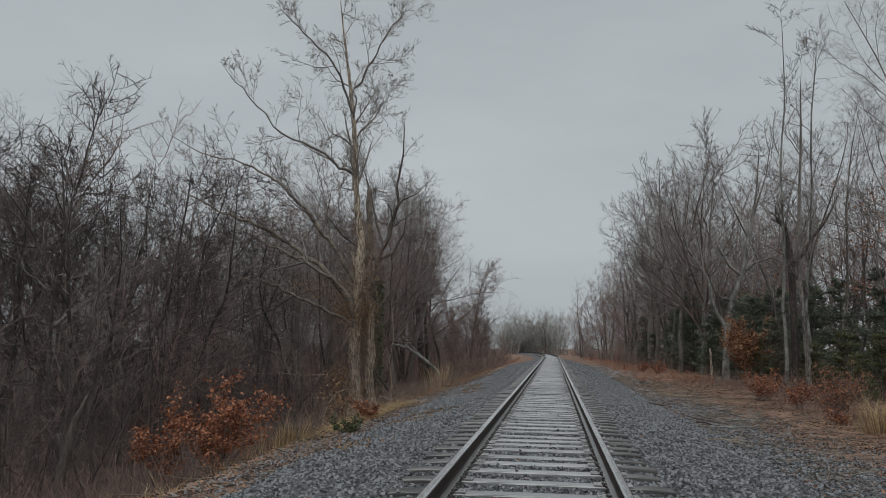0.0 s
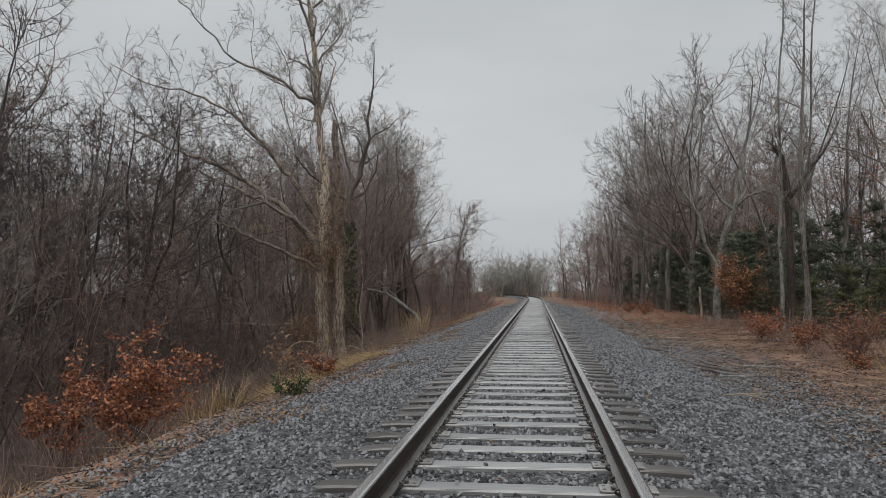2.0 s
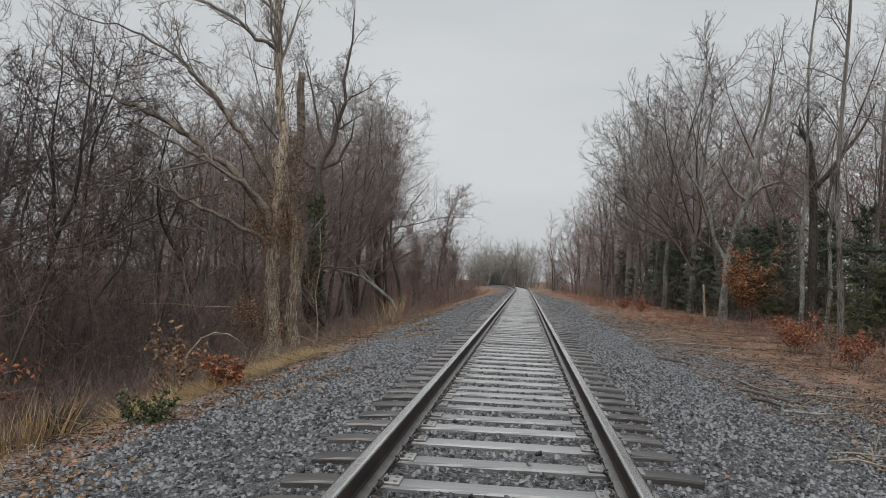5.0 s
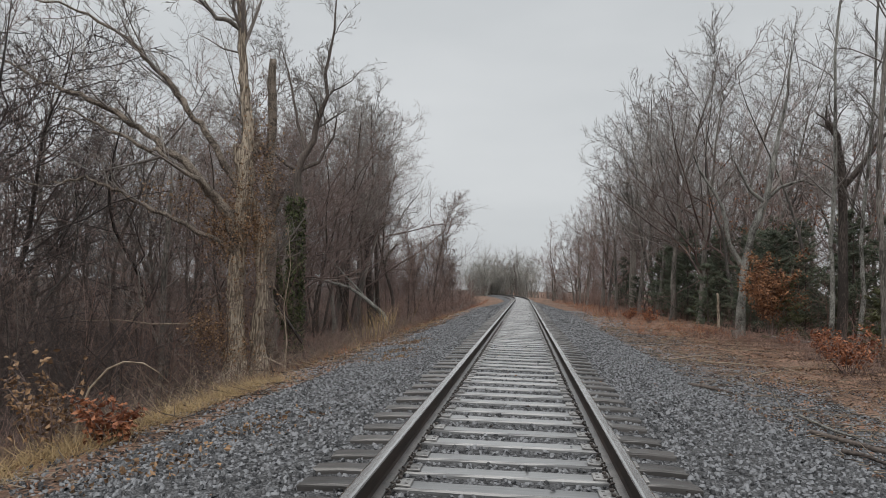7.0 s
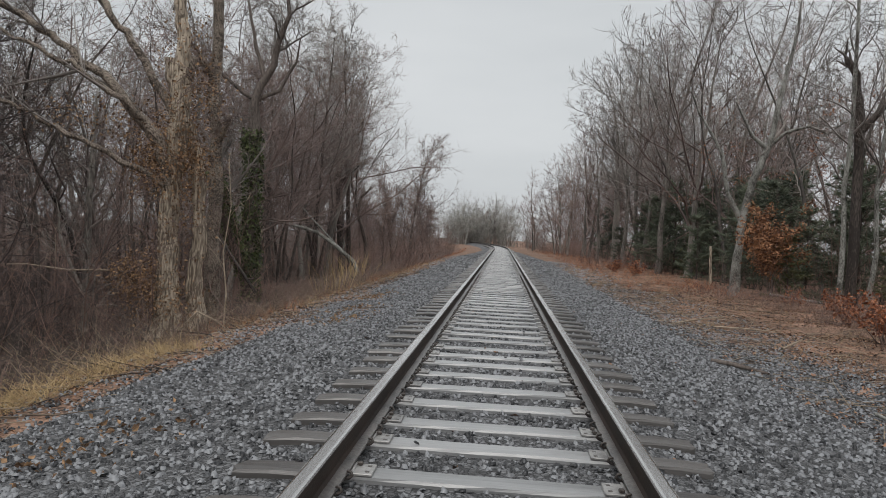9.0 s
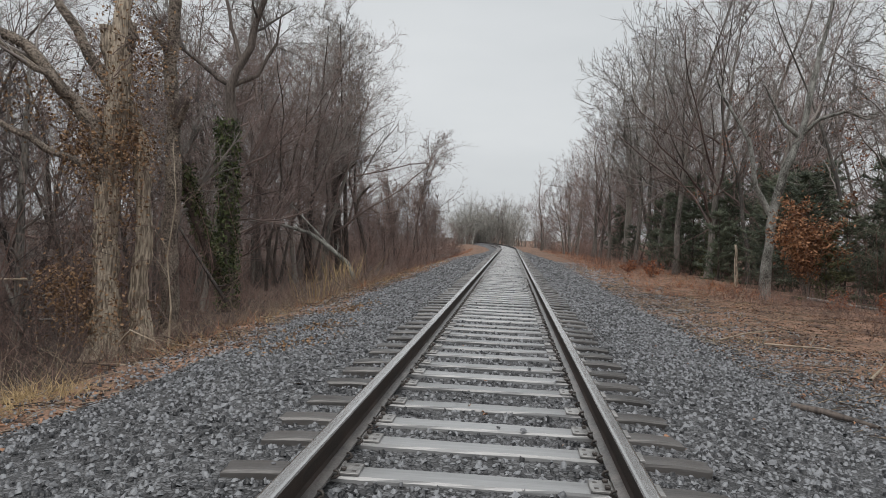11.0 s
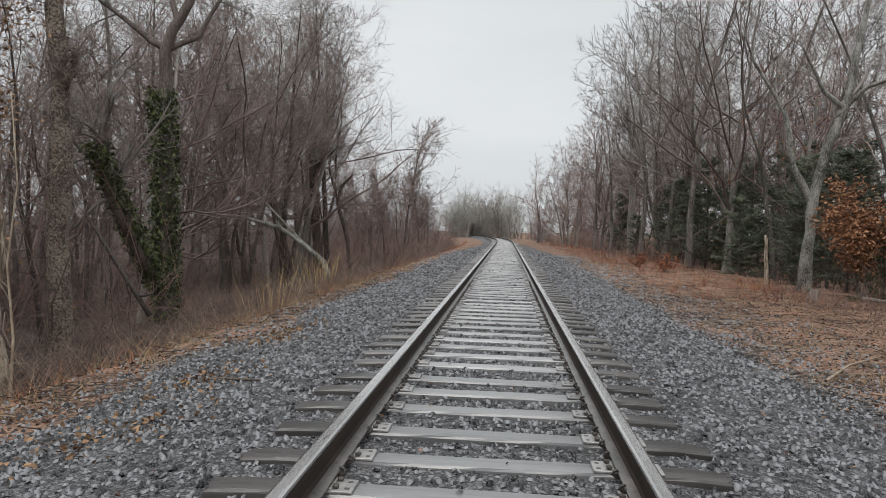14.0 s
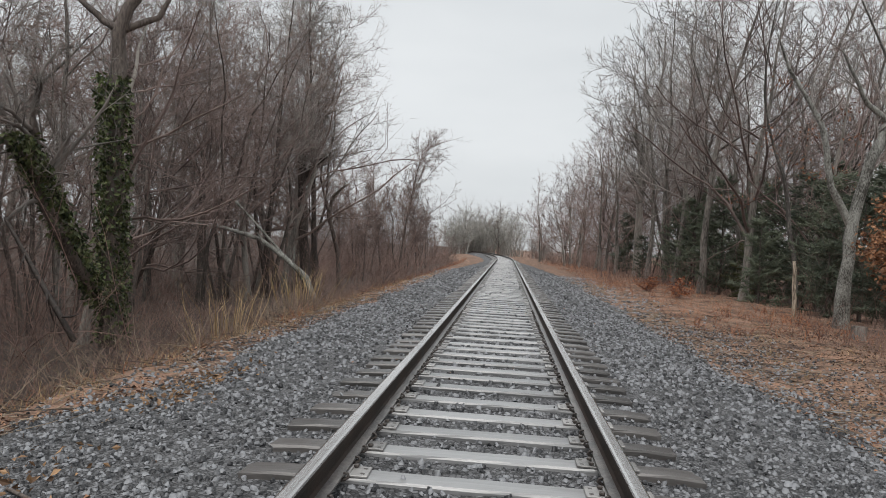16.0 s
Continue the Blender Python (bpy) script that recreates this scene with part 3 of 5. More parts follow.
def tree_meshes(seed, height, radius, bark, twig, limbs=11, fine=(8, 6, 5), low=0.35, angle=44, reach=0.34, stems=1, lean=0.05, lift=0.10, least=0.006, wobble=0.16, fork=0.1):
    """A bare tree: meshes of its trunk (or stems) and its rounded crown of limbs, branches and fine twigs."""
    r = np.random.RandomState(seed)
    a = 2 * np.pi * (np.arange(stems) + r.rand(stems) * 0.6) / stems
    out = np.c_[np.cos(a), np.sin(a), np.zeros(stems)]
    start = out * (0.13 if stems > 1 else 0) - np.array((0, 0, 0.25))
    way = np.c_[r.normal(0, lean, stems), r.normal(0, lean, stems), np.ones(stems)] + out * (fork if stems > 1 else 0)
    h = height * np.where(np.arange(stems) == 0, 1.0, r.uniform(0.72, 0.97, stems))
    r0 = np.full(stems, radius * (1 if stems == 1 else 0.62))
    p, rad = chains(r, start, way, h, r0, r0 * 0.08, 13, min(0.1, 0.03 + lean), 0.05)
    rad[:, 0] *= 1.5
    trunk, crown = Wood(), Wood()
    trunk.tubes(p, rad * r.uniform(0.93, 1.08, rad.shape), 8 if radius > 0.1 else 6)
    p, rad = shoots(r, p, rad, limbs, low, angle, reach, 7, lift, wobble, 0.5, least * 1.6, 0.75)
    crown.tubes(p, rad, 4)
    p, rad = shoots(r, p, rad, fine[0], 0.12, 52, 0.46, 3, lift * 1.2, wobble * 1.3, 0.55, least * 1.15)
    crown.tubes(p, rad, 3)
    p, rad = shoots(r, p, rad, fine[1], 0.1, 50, 0.5, 1, lift * 1.2, wobble, 0.6, least)
    crown.cones(p, rad)
    if len(fine) > 2:
        p, rad = shoots(r, p, rad, fine[2], 0.15, 44, 0.6, 1, lift, 0.1, 0.7, least * 0.85)
        crown.cones(p, rad)
    return trunk.mesh("trunk", bark), crown.mesh("crown", twig)


def tree_thing(name, me, m, label, category="tree", group=""):
    t = empty_thing(name, m, label, category, group)
    part("trunk", me[0], t)
    part("crown", me[1], t, "bare twiggy crown")
    return t


def on_ground(x, y, turn=0.0, scale=1.0, tilt=0.0, sink=0.0):
    return pose(x, y, ground_z(x, y) - sink, tilt, tilt * 0.5, turn) @ Matrix.Scale(scale, 4)


TALL = [tree_meshes(11 + i, 16.5, 0.12, BARK_GREY, TWIG, 11, (8, 6, 4), 0.30, 48, 0.36, lean=0.06, lift=0.07) for i in range(4)]
SLIM = [tree_meshes(31 + i, 11.5, 0.085, BARK_DARK, TWIG_RED, 12, (8, 6, 4), 0.22, 52, 0.36, lean=0.12, wobble=0.22, lift=0.06) for i in range(5)]
MULTI = [tree_meshes(51 + i, 12.5, 0.17, BARK_DARK, TWIG, 7, (7, 5, 4), 0.24, 46, 0.34, stems=3, lean=0.08, fork=0.2, wobble=0.2) for i in range(2)]
YOUNG = [tree_meshes(71 + i, 5.6, 0.045, BARK_DARK, TWIG_RED, 8, (5, 4, 3), 0.08, 56, 0.42, stems=2, lean=0.18, fork=0.35, wobble=0.28, least=0.005, lift=0.05) for i in range(4)]
BROAD = [tree_meshes(91 + i, 12.0, 0.15, BARK_GREY, TWIG_RED, 12, (8, 5, 4), 0.2, 55, 0.44, lean=0.06, lift=0.09, wobble=0.2) for i in range(3)]
FAR_TALL = [tree_meshes(111 + i, 16.5, 0.17, BARK_GREY, TWIG, 14, (9, 8), 0.28, 46, 0.38, lean=0.05, least=0.012, lift=0.07) for i in range(3)]
FAR_BROAD = [tree_meshes(121 + i, 13.0, 0.17, BARK_GREY, TWIG_RED, 13, (9, 8), 0.14, 52, 0.46, lean=0.03, lift=0.09, least=0.012) for i in range(3)]
DENSE = [tree_meshes(141 + i, 13.0, 0.15, BARK_DARK, TWIG_RED, 26, (9, 6, 3), 0.14, 36, 0.40, lean=0.01, lift=0.10, least=0.016, wobble=0.12) for i in range(2)]
FAR_SLIM = [tree_meshes(131 + i, 11.0, 0.10, BARK_DARK, TWIG_RED, 13, (9, 8), 0.18, 52, 0.42, lean=0.1, least=0.011, wobble=0.22, lift=0.06) for i in range(4)]

# the same kind of trees in darker bark and twigs, for the near left wood
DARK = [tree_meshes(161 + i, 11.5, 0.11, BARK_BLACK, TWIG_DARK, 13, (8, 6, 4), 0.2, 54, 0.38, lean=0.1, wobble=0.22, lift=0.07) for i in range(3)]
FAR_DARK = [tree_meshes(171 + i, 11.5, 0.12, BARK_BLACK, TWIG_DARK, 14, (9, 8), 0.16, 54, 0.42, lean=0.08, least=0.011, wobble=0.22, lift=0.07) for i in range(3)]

WOOD_TAGS = {
    "dark": (DARK, "dark_tree", "bare tree with blackish bark"),
    "far_dark": (FAR_DARK, "dark_tree", "bare tree with blackish bark"),
    "tall": (TALL, "bare_tree", "tall bare deciduous tree with grey bark"),
    "slim": (SLIM, "slim_tree", "slim dark bare tree in the woods"),
    "multi": (MULTI, "clump_tree", "dark bare tree with several stems"),
    "young": (YOUNG, "sapling", "thin bare sapling among the brush"),
    "far_tall": (FAR_TALL, "bare_tree", "tall bare deciduous tree with grey bark"),
    "far_broad": (FAR_BROAD, "spreading_tree", "bare tree with a fine spreading reddish crown"),
    "far_slim": (FAR_SLIM, "slim_tree", "slim dark bare tree in the woods"),
    "dense": (DENSE, "spreading_tree", "bare tree with a dense fine reddish crown"),
    "broad": (BROAD, "spreading_tree", "bare tree with a fine spreading reddish crown"),
}


def plant(kind, x, y, scale, rng):
    mes, name, label = WOOD_TAGS[kind]
    tree_thing(name, rng.choice(mes), on_ground(x, y, rng.uniform(0, 360), scale, rng.uniform(-3, 3), 0.05), label, "tree", "trees of the wood")


def scatter(rng, x0, x1, y0, y1, n, gap, kinds, lo, hi, taken):
    tries = 0
    while n and tries < 6000:
        tries += 1
        u, y = rng.uniform(x0, x1), rng.uniform(y0, y1)
        x = u + track_x(y)
        if any((x - a) ** 2 + (y - b) ** 2 < gap * gap for a, b in taken):
            continue
        taken.append((x, y))
        plant(rng.choice(kinds), x, y, rng.uniform(lo, hi), rng)
        n -= 1


rng = random.Random(21)
taken = [(-9.0, 44.0), (-10.5, 42.0), (-11.5, 45.0), (-10.0, 46.6), (-12.5, 43.0), (-10.0, 39.5), (-7.3, 25.5), (-8.0, 28.7), (-9.2, 35.7), (-9.2, 33), (10.1, 42.0), (11.6, 35.4), (-10.4, 26.9), (-11.0, 58.5), (10, 37)]
scatter(rng, -17, -9.8, 29, 46, 8, 1.5, ("slim", "slim", "broad", "multi"), 0.8, 1.08, taken)
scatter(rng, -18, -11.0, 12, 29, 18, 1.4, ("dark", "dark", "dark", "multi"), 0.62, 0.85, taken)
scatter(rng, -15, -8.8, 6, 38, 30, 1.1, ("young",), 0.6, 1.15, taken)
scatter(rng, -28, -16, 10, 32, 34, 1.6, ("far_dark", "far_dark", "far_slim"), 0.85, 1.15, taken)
scatter(rng, -26, -15, 32, 46, 8, 2.4, ("far_slim", "far_broad"), 0.85, 1.1, taken)
scatter(rng, -44, -26, 12, 70, 14, 2.6, ("far_slim", "far_tall", "far_broad"), 0.8, 1.0, taken)
scatter(rng, -15, -11.2, 46, 66, 15, 1.1, ("slim", "multi", "slim", "broad"), 1.05, 1.28, taken)
scatter(rng, -26, -14.5, 44, 80, 26, 1.8, ("far_slim", "far_broad", "far_broad"), 1.05, 1.32, taken)
scatter(rng, -24, -8.5, 66, 130, 38, 1.8, ("far_slim", "young", "far_slim"), 0.5, 0.72, taken)
scatter(rng, 12.2, 20, 14, 50, 17, 1.6, ("tall", "tall", "slim", "young", "broad"), 0.85, 1.12, taken)
scatter(rng, 20, 36, 14, 70, 18, 2.4, ("far_tall", "far_slim", "far_broad"), 0.9, 1.15, taken)
scatter(rng, 10.2, 15, 50, 92, 23, 1.5, ("far_tall", "far_tall", "far_broad", "slim"), 1.0, 1.22, taken)
scatter(rng, 14, 26, 50, 96, 22, 1.9, ("far_tall", "far_slim", "far_broad"), 0.95, 1.15, taken)
scatter(rng, 8.2, 20, 94, 150, 28, 1.7, ("far_broad", "far_slim", "far_broad"), 0.8, 1.08, taken)
scatter(rng, -60, 40, 165, 200, 16, 3.0, ("far_broad", "far_broad", "far_slim"), 0.42, 0.55, [])
for x, y, k in ((4.6, 124.0, 0.62), (6.9, 108.0, 0.74), (8.2, 104.0, 0.92), (8.7, 112.0, 0.9), (-1.5, 168.0, 0.66), (0.6, 171.0, 0.6), (-3.8, 170.0, 0.58)):
    plant("far_broad", x, y, k, rng)
plant("far_broad", 9.6, 86.0, 1.05, rng)
plant("far_broad", 9.4, 96.0, 0.95, rng)
for x, y, k in ((-10.2, 92.0, 0.97), (-12.6, 95.0, 0.8), (-14.2, 89.0, 0.7), (-9.4, 99.0, 0.6), (-11.6, 84.0, 0.55), (-13.0, 78.0, 0.55), (-10.0, 72.0, 0.5), (-9.2, 106.0, 0.5)):
    plant("dense", x, y, k, rng)
plant("far_slim", -9.3, 84.0, 0.7, rng)
plant("tall", -13.0, 40.0, 0.95, rng)


# the old tree beside the track: two dead stems and a tall leader with long limbs
def build_old_tree():
    rng = random.Random(5)
    base = Vector((-7.3, 25.5, -1.1))
    t = empty_thing("old_tree", pose(*base), "large old half-dead tree with peeling bark and a broken stem", "tree")

    def chain(rows):
        return [Vector(p[:3]) - base for p in rows], [p[3] for p in rows]

    def stem(name, rows, mat, blunt, label):
        tb = Tubes()
        c = chain(rows)
        fine_p, fine_r = [], []
        for (a, ra), (b, rb) in zip(zip(*c), list(zip(*c))[1:]):
            for k in range(6):
                fine_p.append(a.lerp(b, k / 6) + Vector((rng.gauss(0, 0.012), rng.gauss(0, 0.012), 0)))
                fine_r.append(ra + (rb - ra) * k / 6)
        fine_p.append(c[0][-1])
        fine_r.append(c[1][-1])
        tb.add(fine_p, [q * rng.uniform(0.9, 1.14) for q in fine_r], 20, blunt, 0.13, rng)
        part(name, tb.mesh("stem", mat), t, label)
        return c

    leader = stem("stem", [(-7.58, 25.45, -1.7, 0.46), (-7.6, 25.45, -0.9, 0.30), (-7.66, 25.45, 0.1, 0.225), (-7.68, 25.45, 1.05, 0.20), (-7.62, 25.45, 2.2, 0.20), (-7.55, 25.5, 3.3, 0.215), (-7.52, 25.5, 4.4, 0.19), (-7.57, 25.55, 5.6, 0.145), (-7.75, 25.55, 6.8, 0.125),
                           (-7.86, 25.6, 8.0, 0.115), (-7.98, 25.65, 9.6, 0.10), (-8.14, 25.65, 11.3, 0.08), (-8.45, 25.65, 13.3, 0.05), (-8.82, 25.6, 16.0, 0.018)],
                  BARK_PALE, False, "tall crooked stem with pale peeling bark")
    stem("stem", [(-7.02, 25.75, -1.7, 0.36), (-7.05, 25.75, -0.9, 0.21), (-7.14, 25.75, 0.0, 0.165), (-7.02, 25.75, 0.9, 0.15), (-7.09, 25.75, 1.9, 0.14), (-7.2, 25.75, 2.8, 0.13), (-7.4, 25.65, 3.6, 0.10)], BARK_PALE, False, "second stem with pale bark leaning against the first")
    stem("stub", [(-7.55, 25.45, 3.9, 0.15), (-7.72, 25.4, 4.5, 0.13), (-7.78, 25.4, 4.95, 0.12)], BARK_PALE, True, "thick sawn-off stub")
    stem("stub", [(-7.5, 25.5, 4.2, 0.12), (-7.3, 25.45, 4.7, 0.10), (-7.22, 25.4, 5.0, 0.05)], BARK_OLD, True, "dark broken stub")
    crown = Tubes()
    sprout(rng, leader, crown, (14, 7, 5, 5), 42, 2.6, 0.09, 0.62, 0.5, 0.0085)
    limbs = [
        [(-7.9, 25.6, 8.2, 0.09), (-8.48, 25.4, 8.5, 0.08), (-9.23, 25.2, 9.1, 0.07), (-10.96, 25.2, 9.85, 0.05), (-12.54, 25.2, 11.6, 0.03), (-13.74, 25.2, 12.9, 0.014)],
        [(-8.1, 25.6, 10.8, 0.08), (-9.0, 25.6, 13.1, 0.055), (-10.3, 25.6, 14.4, 0.035), (-11.6, 25.6, 15.7, 0.014)],
        [(-8.1, 25.6, 11.9, 0.07), (-7.25, 25.4, 13.0, 0.05), (-6.56, 25.3, 14.2, 0.03), (-5.74, 25.2, 15.2, 0.012)],
        [(-7.6, 25.5, 3.6, 0.15), (-8.81, 25.5, 5.33, 0.125), (-9.43, 25.5, 6.11, 0.11), (-10.05, 25.5, 6.81, 0.095), (-10.6, 25.5, 7.4, 0.08), (-11.3, 25.4, 8.1, 0.06), (-12.6, 25.3, 8.65, 0.045), (-14.6, 25.2, 9.2, 0.028), (-16.2, 25.2, 10.1, 0.014)],
        [(-7.62, 25.4, 1.7, 0.19), (-7.85, 25.2, 3.0, 0.18), (-9.1, 25.0, 4.39, 0.145), (-10.21, 25.0, 5.14, 0.12), (-11.11, 25.0, 5.72, 0.10), (-12.15, 25.0, 6.13, 0.085), (-13.3, 25.0, 6.62, 0.06), (-15.6, 25.0, 7.7, 0.02)],
        [(-7.8, 25.2, 2.9, 0.13), (-8.41, 24.8, 3.83, 0.10), (-9.79, 24.8, 4.56, 0.08), (-10.59, 24.8, 4.96, 0.065), (-11.39, 24.8, 5.29, 0.05), (-13.0, 24.7, 6.1, 0.016)],
        [(-7.61, 25.4, 1.9, 0.10), (-8.97, 24.9, 2.71, 0.085), (-10.2, 24.9, 3.18, 0.075), (-10.68, 24.9, 3.48, 0.068), (-11.32, 24.9, 3.76, 0.06), (-11.76, 24.9, 3.92, 0.055), (-12.4, 24.9, 3.77, 0.045), (-13.06, 24.9, 3.63, 0.035), (-14.6, 24.8, 3.9, 0.012)],
        [(-8.0, 25.6, 9.6, 0.06), (-7.4, 25.9, 10.6, 0.04), (-6.8, 26.1, 11.6, 0.014)],
    ]
    for i, rows in enumerate(limbs):
        c = chain(rows)
        fine_p, fine_r = [], []
        for k in range(len(c[0]) - 1):
            for q in range(4):
                wob = 0.0 if k + q == 0 else 0.045
                fine_p.append(c[0][k].lerp(c[0][k + 1], q / 4) + Vector((rng.gauss(0, wob), rng.gauss(0, wob), rng.gauss(0, wob))))
                fine_r.append((c[1][k] + (c[1][k + 1] - c[1][k]) * q / 4) * 0.75)
        c = (fine_p + [c[0][-1]], fine_r + [c[1][-1]])
        limb = Tubes()
        limb.add(*c, sides=8, knots=0.15, rng=rng)
        part("limb", limb.mesh("limb", BARK_OLD if i in (3, 4, 5, 6) else BARK_GREY), t)
        sprout(rng, c, crown, (6, 4, 4) if i in (5, 6) else (10, 7, 5, 4), 46, 1.5 if i in (5, 6) else 2.3, 0.08, 0.2, 0.5, 0.0085)
    part("crown", crown.mesh("crown", TWIG), t, "bare twigs of the long limbs")
    snag = Tubes()
    for k in range(90):
        p = Vector((rng.gauss(-0.2, 0.45), rng.uniform(-0.3, 0.2), rng.uniform(0.4, 6.0)))
        snag.add(*bend(rng, p, Vector((rng.uniform(-1, 1), rng.uniform(-1, 0.4), rng.uniform(-0.5, 0.6))), rng.uniform(0.4, 1.5), 0.011, 0.003, 4, 0.25, -0.05))
    tagged(part("dead_vine", snag.mesh("dead_vine", TWIG_RED), t, "broken dead twigs round the stems"), kind="stuff")
    spots = []
    for cx, cy, cz, sx, sz, n in ((-0.95, -0.3, 1.0, 0.33, 0.3, 650), (-0.3, -0.2, 0.4, 0.4, 0.35, 500), (-0.75, -0.1, 3.6, 0.3, 0.3, 500), (0.1, -0.15, 3.7, 0.28, 0.32, 500),
                                   (-0.2, -0.2, 4.6, 0.25, 0.4, 200), (-2.0, -0.5, 4.6, 0.6, 0.3, 240), (-0.1, 0, 6.2, 0.3, 0.6, 200), (0.3, 0.1, 5.4, 0.3, 0.4, 160), (-0.1, -0.1, 2.4, 0.35, 0.9, 260), (-0.9, 0.2, 4.3, 0.5, 0.4, 300), (-0.4, 0.6, 5.3, 0.5, 0.5, 220), (-0.3, -0.2, 3.2, 0.4, 0.5, 260)):
        spots += [(Vector((rng.gauss(cx, sx), rng.gauss(cy, sx), rng.gauss(cz, sz))), 0.068) for _ in range(int(n * 1.9))]
    part("dead_leaves", leaf_mesh("dead_leaves", spots, LEAF_TAN, rng), t, "clinging brown leaves of a dead vine")


def leaf_mesh(name, spots, mat, rng, droop=0.3):
    """Small folded leaves: two lobes bent along the midrib."""
    v, f = [], []
    for p, size in spots:
        d = Vector((rng.gauss(0, 1), rng.gauss(0, 1), rng.gauss(-droop, 0.6))).normalized()
        s = d.orthogonal().normalized()
        s.rotate(Matrix.Rotation(rng.uniform(0, 6.28), 3, d))
        up = d.cross(s)
        L = size * rng.uniform(0.7, 1.4)
        b = len(v)
        v += [p, p + d * L * 0.5 + s * L * 0.3 + up * L * 0.12, p + d * L, p + d * L * 0.5 - s * L * 0.3 + up * L * 0.12, p + d * L * 0.5]
        f += [(b, b + 1, b + 4), (b + 1, b + 2, b + 4), (b, b + 4, b + 3), (b + 4, b + 2, b + 3)]
    return mesh_from(name, v, f, mat)


build_old_tree()


def leafy_shrub(name, x, y, height, width, stems, leaves, mat, label, seed, size=0.06, bark=TWIG_RED, category="shrub"):
    """Stems fanning from the ground, with dry leaves held on their twigs."""
    rng = random.Random(seed)
    t = empty_thing(name, pose(x, y, ground_z(x, y)), label, category)
    spots, ends = [], []
    for s in range(stems):
        a = rng.uniform(0, 2 * math.pi)
        way = Vector((math.cos(a) * width / height * rng.uniform(0.05, 0.55), math.sin(a) * width / height * rng.uniform(0.05, 0.55), 1))
        c = bend(rng, Vector((rng.gauss(0, 0.07), rng.gauss(0, 0.07), -0.05)), way, height * rng.uniform(0.6, 1.05), 0.014, 0.004, 6, 0.12, 0.02)
        wood = Tubes()
        wood.add(*c)
        for k in range(7):
            i = rng.randint(2, 5)
            tw = bend(rng, c[0][i].lerp(c[0][i + 1], rng.random()), Vector((rng.gauss(0, 1), rng.gauss(0, 1), rng.uniform(0, 0.9))), height * rng.uniform(0.1, 0.28), 0.005, 0.002, 3, 0.2, 0.05)
            wood.add(*tw)
            ends.append(tw[0])
        part("stem", wood.mesh("stem", bark), t)
    for k in range(leaves):
        tw = rng.choice(ends)
        i = rng.randint(0, 2)
        spots.append((tw[i].lerp(tw[i + 1], rng.random()) + Vector((rng.gauss(0, 0.03 * height), rng.gauss(0, 0.03 * height), rng.gauss(0, 0.03 * height))), size))
    tagged(part("foliage", leaf_mesh("foliage", spots, mat, rng), t), kind="stuff")
    return t


leafy_shrub("oak_shrub", -5.72, 8.7, 1.8, 2.1, 20, 4300, LEAF_RUST, "young oak shrub with rust-red dead leaves", 1, 0.06)
leafy_shrub("oak_shrub", -6.75, 8.6, 1.25, 1.5, 11, 1500, LEAF_RUST, "low oak shrub with thinning rust leaves", 2, 0.06)
leafy_shrub("holly_shrub", -3.66, 10.01, 0.42, 0.9, 14, 650, LEAF_GREEN, "low green shrub on the gravel edge", 3, 0.045)
leafy_shrub("oak_shrub", -4.67, 12.79, 1.15, 0.9, 9, 420, LEAF_TAN, "small shrub with curled tan and orange leaves", 4, 0.06)
leafy_shrub("oak_shrub", -4.01, 12.81, 0.55, 1.1, 10, 620, LEAF_RUST, "low shrub with orange dead leaves", 5, 0.06)
leafy_shrub("bare_shrub", -5.0, 10.6, 0.75, 1.0, 26, 60, LEAF_TAN, "dark leafless shrub on the bank", 6, 0.05, BARK_DARK)
leafy_shrub("oak_shrub", 7.30, 23.41, 1.15, 1.5, 12, 1100, LEAF_RUST, "young oak shrub with orange-brown leaves", 7, 0.075)
leafy_shrub("oak_shrub", 7.71, 20.88, 0.95, 1.7, 12, 1000, LEAF_RUST, "low oak shrub with orange leaves by the clearing", 8, 0.07)
leafy_shrub("oak_shrub", 7.6, 17.3, 1.5, 2.9, 40, 1500, LEAF_RUST, "wide brown twiggy shrub with thin rusty leaves", 9, 0.05, TWIG_RED)
leafy_shrub("oak_shrub", 9.6, 31.0, 0.9, 1.3, 9, 380, LEAF_RUST, "low oak shrub with thin rust leaves", 10, 0.07)
leafy_shrub("oak_shrub", 8.7, 28.1, 0.8, 1.5, 10, 520, LEAF_RUST, "low oak shrub with orange leaves at the wood's edge", 20, 0.07)
leafy_shrub("beech_sapling", 10.5, 38.8, 3.7, 2.0, 16, 5600, LEAF_BEECH, "young beech full of orange-brown leaves", 11, 0.11, BARK_GREY, "tree")
leafy_shrub("oak_shrub", -8.6, 30.0, 1.3, 1.2, 8, 260, LEAF_TAN, "thin shrub with few tan leaves", 12, 0.06)
leafy_shrub("oak_shrub", 7.5, 52.0, 1.1, 1.9, 12, 600, LEAF_RUST, "spreading shrub with rust leaves by the track", 13, 0.09)
leafy_shrub("oak_shrub", 7.0, 56.0, 0.9, 1.9, 12, 500, LEAF_RUST, "spreading shrub with rust leaves by the track", 14, 0.09)

for k, (x, y, h, w, n) in enumerate(((8.3, 19.8, 0.9, 1.7, 620), (8.9, 23.4, 0.8, 1.8, 560), (8.6, 15.2, 0.9, 1.6, 480), (9.3, 26.2, 0.9, 1.5, 420), (7.0, 15.6, 0.55, 1.2, 300), (9.4, 33.6, 0.7, 1.6, 320))):
    leafy_shrub("oak_shrub", x, y, h, w, 11, n, LEAF_RUST if k % 3 else LEAF_TAN, "low spreading shrub with dry brown leaves by the clearing", 220 + k, 0.06)


